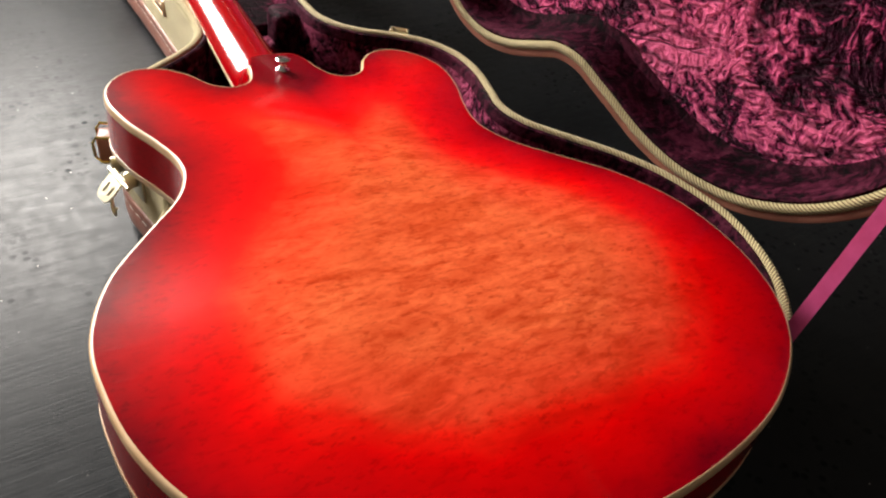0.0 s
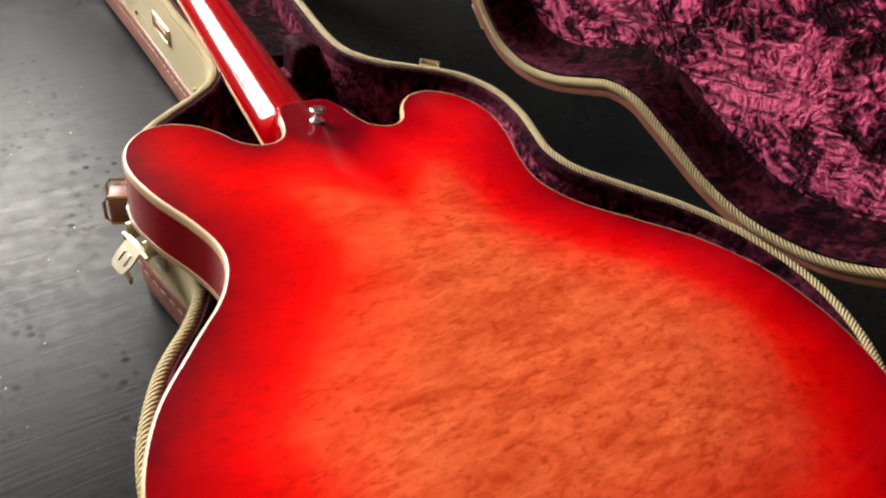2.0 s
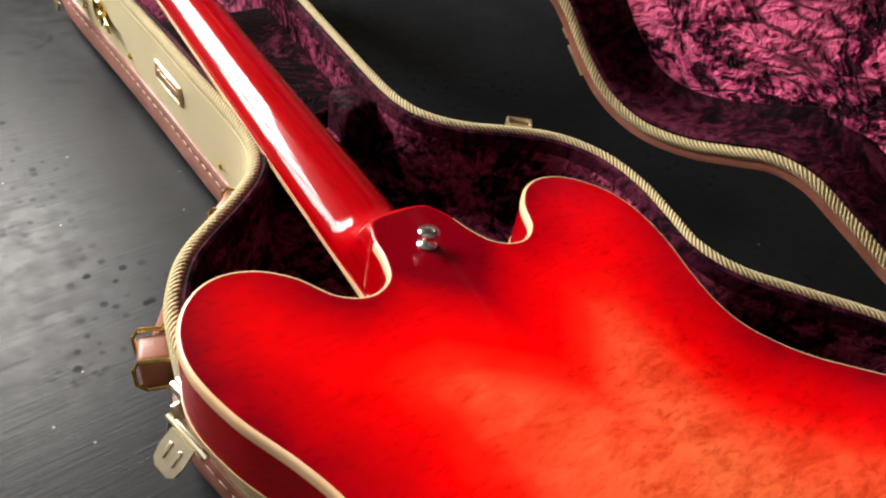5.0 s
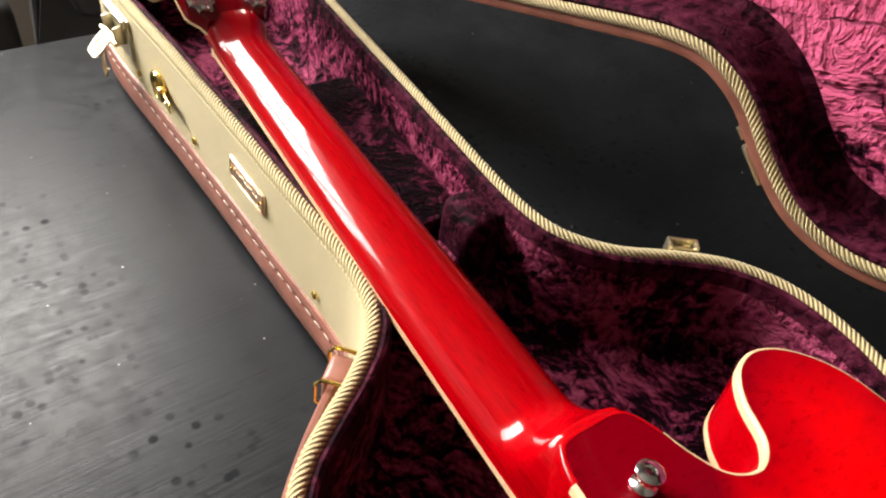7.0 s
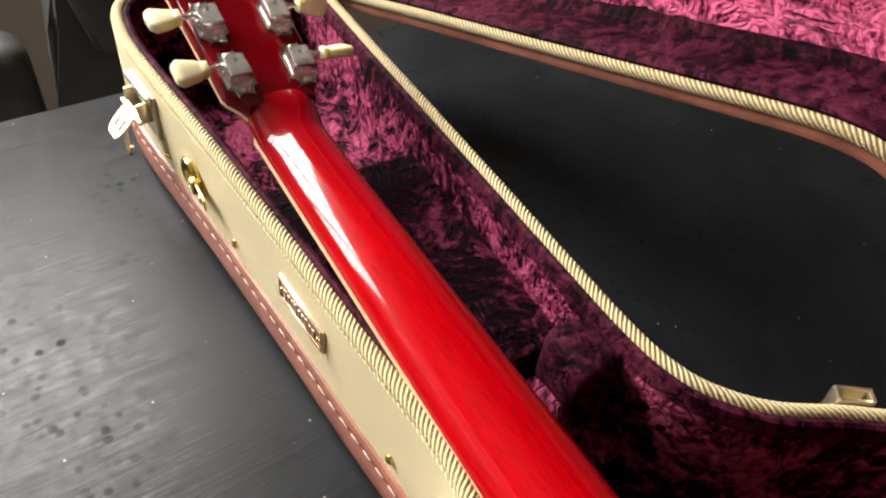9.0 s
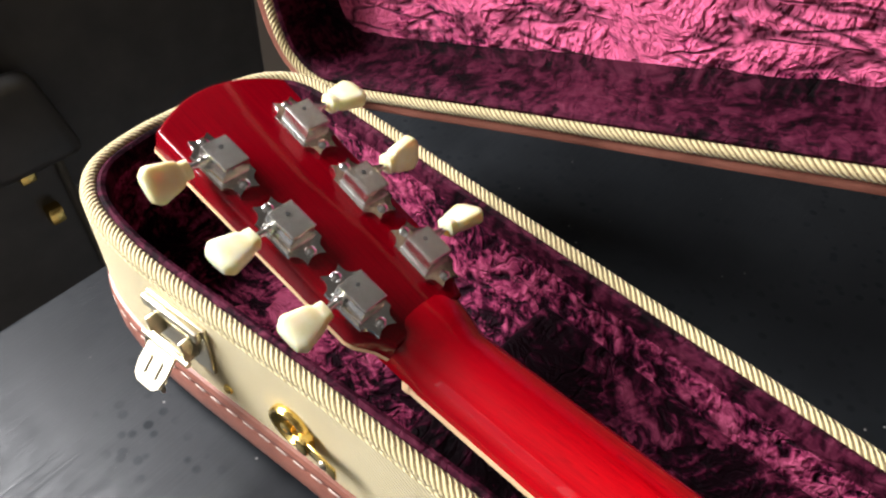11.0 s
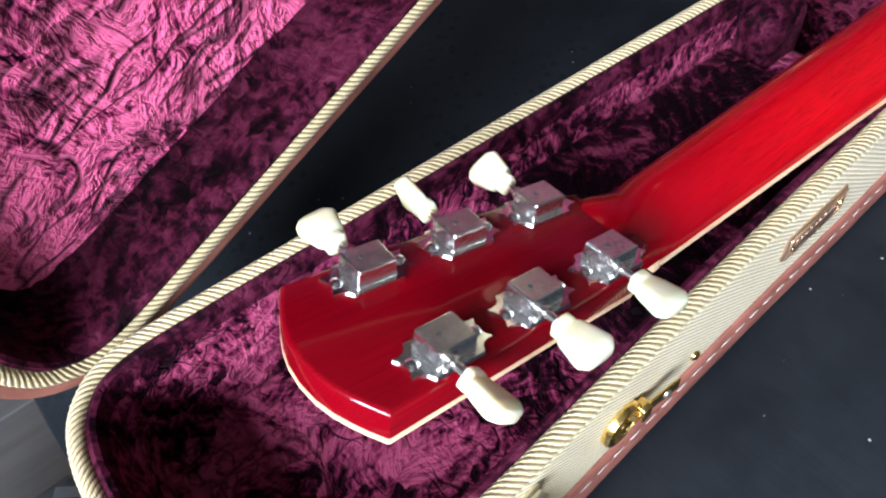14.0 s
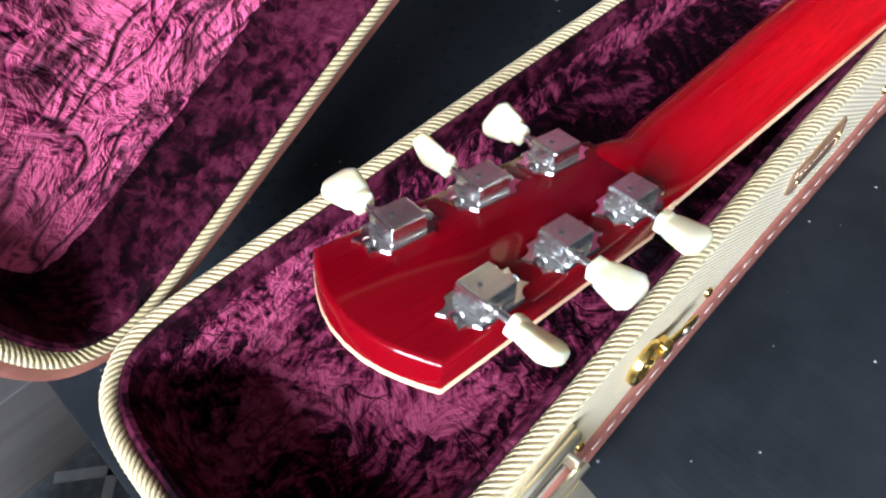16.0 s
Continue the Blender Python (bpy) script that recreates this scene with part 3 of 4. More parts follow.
def lid_matrix():
    d = Vector((math.sin(-0.1935), math.cos(-0.1935), -0.0085)).normalized()
    a = Vector((0.2383, 0.0, 0.1045))
    return Matrix.Translation(a + d * -0.0045) @ Matrix.Rotation(1.55, 4, d) @ Matrix.Translation(-a)


LID_M = lid_matrix()


def lid_curve(c):
    """The lid's own outline: a little narrower at the body, wider at the head."""
    x = 0.243 + (c[:, 0] - 0.243) * 0.948 - 0.069 * np.maximum(0, -c[:, 1] - 0.1)
    x -= 0.050 * np.clip((c[:, 1] - 0.2) / 0.4, 0, 1) * np.clip((0.03 - c[:, 0]) / 0.08, 0, 1)
    return np.c_[x, c[:, 1] + 0.06 * np.maximum(0, c[:, 1] - 0.60)]


LID_RAW = lid_curve(CASE_RAW)
LID_CURVE, LID_LEN = resample(LID_RAW, 0.004)
LID_FINE, _ = resample(LID_RAW, 0.0011)


def build_lid():
    b, rings = sweep(LID_CURVE, LID_LEN, [(0.0046, 0.111), (0.0048, 0.150), (0.002, 0.166), (-0.006, 0.172)])
    b.faces.new([r[-1] for r in rings])
    bmesh.ops.triangulate(b, faces=[f for f in b.faces if len(f.verts) > 4])
    lid = part("lid", b, TWEED, CASE_OBJECT, "raised lid with velvet lining", LID_M)
    b, rings = sweep(LID_CURVE, LID_LEN, [(0.0046, 0.1245), (0.0080, 0.1242), (0.0108, 0.1230), (0.0126, 0.1195), (0.0128, 0.1130), (0.0116, 0.1095), (0.0080, 0.1082), (0.0040, 0.1095)])
    part("leather_band", b, LEATHER, lid, "smooth reddish brown leather band")
    b, rings = sweep(LID_FINE, LID_LEN, arc(0.0, 0.1105, 0.0051, -230, 50, 10), ridge=welt_ridge)
    part("welt", b, WELT, lid, "rolled tweed welt")
    # the side faces away from the light: its colour carries that shade
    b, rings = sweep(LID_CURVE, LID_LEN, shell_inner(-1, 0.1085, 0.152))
    part("side_lining", b, SHADEDVELVET, lid, "smooth purple velvet along the lid's side, shade put into its colour")
    wander = np.array([0.0185 + 0.0080 * noise.noise((18 * x, 18 * y, 3.7)) + 0.0035 * noise.noise((70 * x, 70 * y, 1.2)) for x, y in LID_CURVE])
    inner = LID_CURVE - normals_of(LID_CURVE) * wander[:, None]
    b = bmesh.new()
    face = b.faces.new([b.verts.new((x, y, 0.1515)) for x, y in inner])
    bmesh.ops.triangulate(b, faces=[face])
    # the panel's brightness comes from a paler copy of the velvet
    part("panel_lining", b, LITVELVET, lid, "deeply creased pink purple velvet panel")
    return lid


LID = build_lid()


def build_compartment():
    b = box(-0.026, 0.085, 0.228, 0.420, 0.030, 0.073, 0.006, 3)
    for v in b.verts:
        v.co.x += math.copysign(0.008, v.co.x) * (v.co.y - 0.228) / 0.192
    # darker copy of the velvet: the box's shade is in the colour
    part("accessory_box", b, DIMVELVET, CASE_OBJECT, "velvet covered accessory compartment, shade put into its colour", smooth=True)
    b = box(-0.0255, 0.0845, 0.190, 0.224, 0.030, 0.066, 0.010, 4)
    rest = part("neck_rest", b, VELVET, CASE_OBJECT, "padded velvet neck rest")
    # pads in the shaded copy, darker by colour alone
    for x0, x1, top in ((-0.0255, 0.002, 0.098), (0.056, 0.0850, 0.101)):
        part("pad", box(x0, x1, 0.187, 0.227, 0.045, top, 0.0098, 5), SHADEDVELVET, rest)


build_compartment()


# ---- guitar, lying face down ----
def tilted(x, y, z, lean, nose, turn):
    """A frame at x, y, z whose plane falls by lean along +x and by nose along +y."""
    u = Matrix.Rotation(turn, 4, "Z")
    ex = (u @ Vector((1, 0, 0))).to_3d()
    ey = (u @ Vector((0, 1, 0))).to_3d()
    ex.z, ey.z = -lean * ex.x - nose * ex.y, -lean * ey.x - nose * ey.y
    ex.normalize()
    ez = ex.cross(ey).normalized()
    ey = ez.cross(ex)
    r = Matrix((ex, ey, ez)).transposed().to_4x4()
    return Matrix.Translation((x, y, z)) @ r


GUITAR_M = tilted(-0.0016, -0.0038, 0.1478, 0.064, 0.054, 0.0271)
NECK_LINE = tilted(0.0, 0.0, 0.139, 0.080, 0.05, 0.0)
NECK_M = GUITAR_M.inverted() @ NECK_LINE
HALF = [(.018, .031), (.0255, .018), (.029, 0), (.036, -.016), (.050, -.022), (.064, -.014), (.075, .006), (.090, .020), (.108, .024), (.125, .016), (.138, -.003), (.142, -.028), (.136, -.06), (.124, -.092), (.117, -.118), (.118, -.140), (.130, -.166), (.155, -.195), (.182, -.228), (.199, -.265), (.2035, -.30), (.198, -.345), (.180, -.388), (.150, -.422), (.105, -.448), (.055, -.461)]
BODY_RAW = spline([(0, .033)] + HALF + [(0, -.466)] + [(-x, y) for x, y in reversed(HALF)], 10) * np.array((0.9956, 0.9765))
BODY_RAW[:, 0] -= 0.0040 * np.clip(-BODY_RAW[:, 0] / 0.10, 0, 1) * np.clip((BODY_RAW[:, 1] + 0.30) / 0.12, 0, 1)
BODY, BODY_LEN = resample(BODY_RAW, 0.003)
THICK, ARCH = 0.044, 0.009


def edge_field():
    """Smoothed distance to the body's edge on a 4 mm grid."""
    xs, ys = np.arange(-0.22, 0.2201, 0.004), np.arange(-0.48, 0.0481, 0.004)
    gx, gy = np.meshgrid(xs, ys)
    pts = np.c_[gx.ravel(), gy.ravel()]
    d = np.full(len(pts), 9.0)
    for p in BODY[::2]:
        d = np.minimum(d, np.hypot(pts[:, 0] - p[0], pts[:, 1] - p[1]))
    inside = np.zeros(len(pts), bool)
    a, c = BODY, np.roll(BODY, -1, 0)
    for (x0, y0), (x1, y1) in zip(a, c):
        if y0 != y1:
            cross = (y0 > pts[:, 1]) != (y1 > pts[:, 1])
            inside ^= cross & (pts[:, 0] < (x1 - x0) * (pts[:, 1] - y0) / (y1 - y0) + x0)
    d = np.where(inside, d, 0.0).reshape(gx.shape)
    h = np.clip((d - 0.004) / 0.115, 0, 1)
    h = h * h * (3 - 2 * h)
    ins = inside.reshape(gx.shape)
    for _ in range(60):
        h[1:-1, 1:-1] = 0.5 * h[1:-1, 1:-1] + 0.125 * (h[2:, 1:-1] + h[:-2, 1:-1] + h[1:-1, 2:] + h[1:-1, :-2])
        h = np.where(ins & (d > 0.004), h, 0.0)
    e = d.copy()
    for _ in range(25):
        e[1:-1, 1:-1] = 0.5 * e[1:-1, 1:-1] + 0.125 * (e[2:, 1:-1] + e[:-2, 1:-1] + e[1:-1, 2:] + e[1:-1, :-2])
    return xs, ys, d, h, e


FIELD = edge_field()


def sample(grid, x, y):
    xs, ys = FIELD[0], FIELD[1]
    u, v = (x - xs[0]) / 0.004, (y - ys[0]) / 0.004
    i, j = int(np.clip(u, 0, len(xs) - 2)), int(np.clip(v, 0, len(ys) - 2))
    u, v = u - i, v - j
    return (1 - v) * ((1 - u) * grid[j, i] + u * grid[j, i + 1]) + v * ((1 - u) * grid[j + 1, i] + u * grid[j + 1, i + 1])


def build_plate(name, z0, sign, mat, parent, inset, label):
    from mathutils.geometry import delaunay_2d_cdt
    nrm = normals_of(BODY)
    rim = BODY - nrm * inset
    xs, ys, d, h, e = FIELD
    inner = [(x, y) for j, y in enumerate(ys) for i, x in enumerate(xs) if d[j, i] > inset + 0.003]
    verts = [Vector(p) for p in rim] + [Vector(p) for p in inner]
    n = len(rim)
    out = delaunay_2d_cdt(verts, [(i, (i + 1) % n) for i in range(n)], [], 1, 1e-5)
    me = bpy.data.meshes.new(name)
    co = [(v.x, v.y, z0 + sign * ARCH * sample(h, v.x, v.y)) for v in out[0]]
    me.from_pydata(co, [], [tuple(f) if sign > 0 else tuple(f)[::-1] for f in out[2]])
    at = me.attributes.new("edge_distance", "FLOAT", "POINT")
    at.data.foreach_set("value", [float(sample(e, v.x, v.y)) for v in out[0]])
    me.polygons.foreach_set("use_smooth", [True] * len(me.polygons))
    me.materials.append(mat)
    ob = new(name, me)
    ob.parent = parent
    return tagged(ob, label)


GUITAR = thing("electric_guitar", "cherry red semi-hollow electric guitar lying face down in its case", "guitar", GUITAR_M)


def neck_front(y):
    return -0.043 + 0.0877 * y


def build_body():
    build_plate("back", 0.0, 1, BURST, GUITAR, 0.0013, "glossy cherry burst figured maple back")
    build_plate("top", -THICK, -1, CHERRY, GUITAR, 0.0013, "")

    def at_heel(f):
        c = f.calc_center_median()
        return abs(c.x) < 0.030 and c.y > 0.013

    b, _ = sweep(BODY, BODY_LEN, [(0.0, -0.0055), (0.0, -THICK + 0.0055)])
    lip, _ = sweep(BODY, BODY_LEN, [(-0.0026, 0.0002), (-0.0012, 0.0001), (-0.0002, -0.0008), (0.0, -0.002), (0.0, -0.0055)])
    bmesh.ops.delete(lip, geom=[f for f in lip.faces if not at_heel(f)], context="FACES")
    joined(b, lip)
    part("side", b, LITCHERRY, GUITAR, "cherry red lacquered side")
    for z0, s in ((0.0, 1), (-THICK, -1)):
        b, _ = sweep(BODY, BODY_LEN, [(-0.0005, z0 - s * 0.0058), (0.0004, z0 - s * 0.0055), (0.0004, z0 - s * 0.0014), (-0.0002, z0 - s * 0.0004), (-0.0009, z0 + s * 0.0001), (-0.0016, z0 + s * 0.0002)])
        bmesh.ops.delete(b, geom=[f for f in b.faces if at_heel(f)], context="FACES")
        part("binding", b, CREAM, GUITAR, "aged cream edge binding")


build_body()


def loft(sections, bm=None, caps=True):
    b = bm or bmesh.new()
    rings = [[b.verts.new(p) for p in sec] for sec in sections]
    for p, q2 in zip(rings, rings[1:]):
        for k in range(len(p)):
            k2 = (k + 1) % len(p)
            b.faces.new((p[k], p[k2], q2[k2], q2[k]))
    if caps:
        b.faces.new(rings[0][::-1])
        b.faces.new(rings[-1])
    return b


def neck_half_width(y):
    return 0.0215 + (0.0283 - 0.0215) * (0.416 - y) / 0.416


HEAD_RISE, HEAD_SLOPE = 0.0288, 0.376
HEAD_Z = lambda y: HEAD_RISE + HEAD_SLOPE * (y - 0.452)


def build_neck():
    secs = []
    for y in [0.012, 0.020, 0.026, 0.030, 0.032, 0.034, 0.036, 0.039, 0.042, 0.046, 0.050, 0.055, 0.060, 0.065, 0.075, 0.09, 0.12, 0.18, 0.24, 0.30, 0.36, 0.395, 0.408, 0.416, 0.422, 0.428, 0.434]:
        w, base = neck_half_width(min(y, 0.416)), neck_front(y) + 0.0034
        crown = neck_front(y) + 0.0215 + 0.0025 * (0.416 - min(y, 0.416)) / 0.416
        square = 2.0
        if y < 0.09:
            t = np.clip((0.062 - y) / 0.031, 0, 1) ** 2.2
            crown = crown * (1 - t) + 0.0066 * t
            square = 2.0 + 1.6 * t
            w = w * (1 - t) + 0.0272 * t
        if y > 0.408:
            t = np.clip((y - 0.408) / 0.026, 0, 1)
            crown = crown * (1 - t) + (HEAD_Z(y) - 0.0005) * t + 0.003 * math.sin(math.pi * t)
            base = base + 0.004 * t
            square = 2.0 + 2.5 * t
            w = w + 0.0008 * t * t
        sec = []
        for k in range(21):
            a = math.pi * k / 20
            c, s = math.cos(a), math.sin(a)
            sec.append((w * math.copysign(abs(c) ** (2 / square), c), y, base + (crown - base) * abs(s) ** (2 / square)))
        secs.append(sec)
    part("neck", loft(secs), LITCHERRY, GUITAR, "cherry stained mahogany neck", NECK_M)
    secs = []
    for y in (-0.07, 0.0, 0.1, 0.2, 0.3, 0.4, 0.4155):
        w, z = neck_half_width(y) - 0.0012, neck_front(y)
        secs.append([(-w, y, z + 0.0034), (w, y, z + 0.0034), (w, y, z + 0.001), (w * 0.5, y, z - 0.0006), (-w * 0.5, y, z - 0.0006), (-w, y, z + 0.001)])
    part("fingerboard", loft(secs), ROSEWOOD, GUITAR, "dark rosewood fingerboard", NECK_M)
    for side in (-1, 1):
        secs = []
        for y in (-0.07, 0.0, 0.1, 0.2, 0.3, 0.4, 0.4155):
            w, z = side * neck_half_width(y), neck_front(y)
            secs.append([(w - side * 0.0012, y, z + 0.0036), (w + side * 0.0004, y, z + 0.0036), (w + side * 0.0004, y, z + 0.0006), (w - side * 0.0012, y, z + 0.0004)])
        part("fingerboard_binding", loft(secs), CREAM, GUITAR, "cream fingerboard binding", NECK_M)
    z = neck_front(0.418)
    part("nut", box(-0.0219, 0.0219, 0.4158, 0.4205, z - 0.001, z + 0.0052, 0.0007), CREAM, GUITAR, "pale nut", NECK_M)


build_neck()


def build_headstock():
    slope = NECK_M @ Matrix.Translation((-0.0008, 0.452, HEAD_RISE)) @ Matrix.Rotation(0.017, 4, "Z") @ Matrix.Rotation(math.atan(HEAD_SLOPE), 4, "X")
    half = [(0.0215, -0.030), (0.024, -0.024), (0.030, -0.0165), (0.0316, -0.012), (0.0326, 0.02), (0.0342, 0.06), (0.0362, 0.1118)]
    tip = [(0.0358, 0.1124), (0.030, 0.1158), (0.024, 0.1188), (0.017, 0.1216), (0.009, 0.1236), (0.0, 0.1243)]
    edge = half + tip + [(-x, y) for x, y in reversed(tip[:-1])] + [(-x, y) for x, y in reversed(half)]
    b = bmesh.new()
    T = 0.0142
    prof = [(0.0022, 0.0), (0.0012, -0.0003), (0.0004, -0.0010), (0.0, -0.0022), (0.0, -T + 0.002)]
    cen = Vector((0, 0.05))
    rings = []
    for inset, z in prof:
        rings.append([b.verts.new((x * (1 - inset / 0.035), y + (cen.y - y) * inset / 0.08, z)) for x, y in edge])
    for p, q2 in zip(rings, rings[1:]):
        for k in range(len(p)):
            k2 = (k + 1) % len(p)
            b.faces.new((p[k], p[k2], q2[k2], q2[k]))
    b.faces.new(rings[0])
    b.faces.new(rings[-1][::-1])
    head = part("headstock", b, CHERRY, GUITAR, "cherry red headstock with rounded tip", slope)
    b = bmesh.new()
    lo = [b.verts.new((x * 1.008, y + 0.0002, -T - 0.0005)) for x, y in edge]
    hi = [b.verts.new((x * 1.008, y + 0.0002, -T + 0.0019)) for x, y in edge]
    for k in range(len(edge)):
        k2 = (k + 1) % len(edge)
        b.faces.new((lo[k], lo[k2], hi[k2], hi[k]))
    b.faces.new(lo[::-1])
    b.faces.new(hi)
    part("head_binding", b, CREAM, head, "cream binding round the headstock face")
    return slope


HEAD_M = build_headstock()


def mirrored(bm, side):
    if side > 0:
        bmesh.ops.scale(bm, vec=(-1, 1, 1), verts=bm.verts)
    return bm


def tuner_meshes(side):
    """One machine head; its button points to -x on the left side, to +x on the right."""
    out = {}
    b = bmesh.new()
    edge = []
    for y, w in ((-0.0164, 0.0012), (-0.0168, 0.0030), (-0.0182, 0.0054), (-0.0160, 0.0054), (-0.0136, 0.0060), (-0.0120, 0.0072), (-0.0108, 0.0096), (0.0108, 0.0096), (0.0120, 0.0072), (0.0136, 0.0060), (0.0160, 0.0054), (0.0182, 0.0054), (0.0168, 0.0030), (0.0164, 0.0012)):
        edge.append((w, y))
    ring = edge + [(-x, y) for x, y in reversed(edge)]
    lo, hi = [b.verts.new((x, y, 0.0)) for x, y in ring], [b.verts.new((x * 0.97, y * 0.985, 0.0014)) for x, y in ring]
    for k in range(len(ring)):
        b.faces.new((lo[k], lo[(k + 1) % len(ring)], hi[(k + 1) % len(ring)], hi[k]))
    b.faces.new(hi)
    b.faces.new(lo[::-1])
    out["base_plate"] = mesh_of("base_plate", mirrored(b, side), POLISHED)
    b = lathe([(0.0026, 0.0013), (0.0026, 0.0020), (0.0018, 0.0027), (0.0005, 0.0029)], 12)
    out["screw"] = mesh_of("screw", mirrored(b, side), CHROME)
    b = bmesh.new()
    # pressed cover: straight sides, a small shoulder under a flat top
    rim = [(-0.0076, -0.0094), (0.0076, -0.0094), (0.0080, -0.0090), (0.0080, 0.0090), (0.0076, 0.0094), (-0.0076, 0.0094), (-0.0080, 0.0090), (-0.0080, -0.0090)]
    secs = [[(x * k, y * j, z) for x, y in rim] for z, k, j in ((0.0008, 0.96, 0.94), (0.0020, 0.90, 0.91), (0.0081, 0.87, 0.88), (0.0090, 0.84, 0.86), (0.0092, 0.79, 0.82))]
    loft(secs, b)
    out["gear_housing"] = mesh_of("gear_housing", mirrored(b, side), NICKEL, False)
    b = bmesh.new()
    for i in range(11):
        x = -0.0055 + i * 0.0011
        box(x - 0.0003, x + 0.0003, -0.0074, 0.0074, 0.0090, 0.00940, bm=b)
    out["ribbing"] = mesh_of("ribbing", mirrored(b, side), NICKEL, False)
    b = lathe([(0.0010, 0.0), (0.0010, 0.0004)], 10, None, pose(0.0, 0.0032, 0.00925))
    out["oil_hole"] = mesh_of("oil_hole", mirrored(b, side), BLACKHIDE)
    b = tube([(-0.0060, 0.0038, 0.0042), (-0.0185, 0.0038, 0.0042)], 0.0018, 10)
    lathe([(0.0028, 0), (0.0028, 0.0018)], 12, b, pose(-0.0084, 0.0038, 0.0042, 0, -90, 0))
    out["shaft"] = mesh_of("shaft", mirrored(b, side), NICKEL)
    b = bmesh.new()
    secs = []
    for x, w, h in ((-0.0160, 0.0030, 0.0030), (-0.0166, 0.0044, 0.0042), (-0.0196, 0.0046, 0.0042), (-0.0203, 0.0046, 0.0036), (-0.0212, 0.0060, 0.0034), (-0.0235, 0.0068, 0.0036), (-0.0320, 0.0088, 0.0040), (-0.0335, 0.0088, 0.0039), (-0.0362, 0.0066, 0.0031), (-0.0368, 0.0054, 0.0024)):
        ring = []
        for k in range(24):
            a = 2 * math.pi * k / 24
            c, sn = math.cos(a), math.sin(a)
            ring.append((x, w * math.copysign(abs(c) ** 0.5, c), h * math.copysign(abs(sn) ** 0.5, sn)))
        secs.append(ring)
    loft(secs, b)
    out["button"] = mesh_of("button", mirrored(b, side), BUTTON)
    return out


def build_tuners():
    sets = {-1: tuner_meshes(-1), 1: tuner_meshes(1)}
    spots = [(-1, 0.0, 4), (-1, 0.0432, -6), (-1, 0.0862, 36), (1, 0.0, -38), (1, 0.0428, 66), (1, 0.0862, -12)]
    for side, along, twist in spots:
        x = side * (0.0209 + 0.0026 * along / 0.084)
        m = HEAD_M @ pose(x, along - 0.0045, 0.0002, 0, 0, side * -1.8)
        meshes = sets[side]
        base = new("tuning_machine", meshes["base_plate"])
        base.parent, base.matrix_basis = GUITAR, m
        tagged(base, "nickel tuning machine with pale keystone button")
        for key in ("gear_housing", "ribbing", "oil_hole", "shaft"):
            o = new(key, meshes[key])
            o.parent = base
            if key == "ribbing":
                tagged(o, kind="stuff")
        for y in (-0.0137, 0.0137):
            o = new("screw", meshes["screw"])
            o.parent, o.location = base, (0, y, 0)
        o = new("button", meshes["button"])
        o.parent = base
        o.matrix_basis = pose(0, 0.0038, 0.0042, twist, 0, 0)
        tagged(o, "pale cream plastic keystone button")


build_tuners()


def build_strap_button():
    b = lathe([(0.0075, 0.0), (0.0078, 0.0015), (0.0060, 0.003), (0.0042, 0.0055), (0.0040, 0.0085), (0.0062, 0.0105), (0.0082, 0.0118), (0.0084, 0.0132), (0.0070, 0.0142), (0.0035, 0.0146), (0.0030, 0.0136), (0.0005, 0.0134)], 28)
    part("strap_button", b, POLISHED, GUITAR, "chrome strap button", pose(-0.003, -0.002, 0.0006) @ Matrix.Scale(0.72, 4))


build_strap_button()


# ---- fittings on the case ----
def at_wall(x, y, z, out=0.0048, curve=CASE):
    """A place on the case's side nearest to x, y: local x runs along the side towards the head, local -y points outwards, z up."""
    i = int(np.argmin(np.hypot(curve[:, 0] - x, curve[:, 1] - y)))
    n = normals_of(curve)[i]
    a = math.degrees(math.atan2(n[1], n[0])) + 90
    return pose(curve[i, 0] + n[0] * out, curve[i, 1] + n[1] * out, z, 0, 0, a)


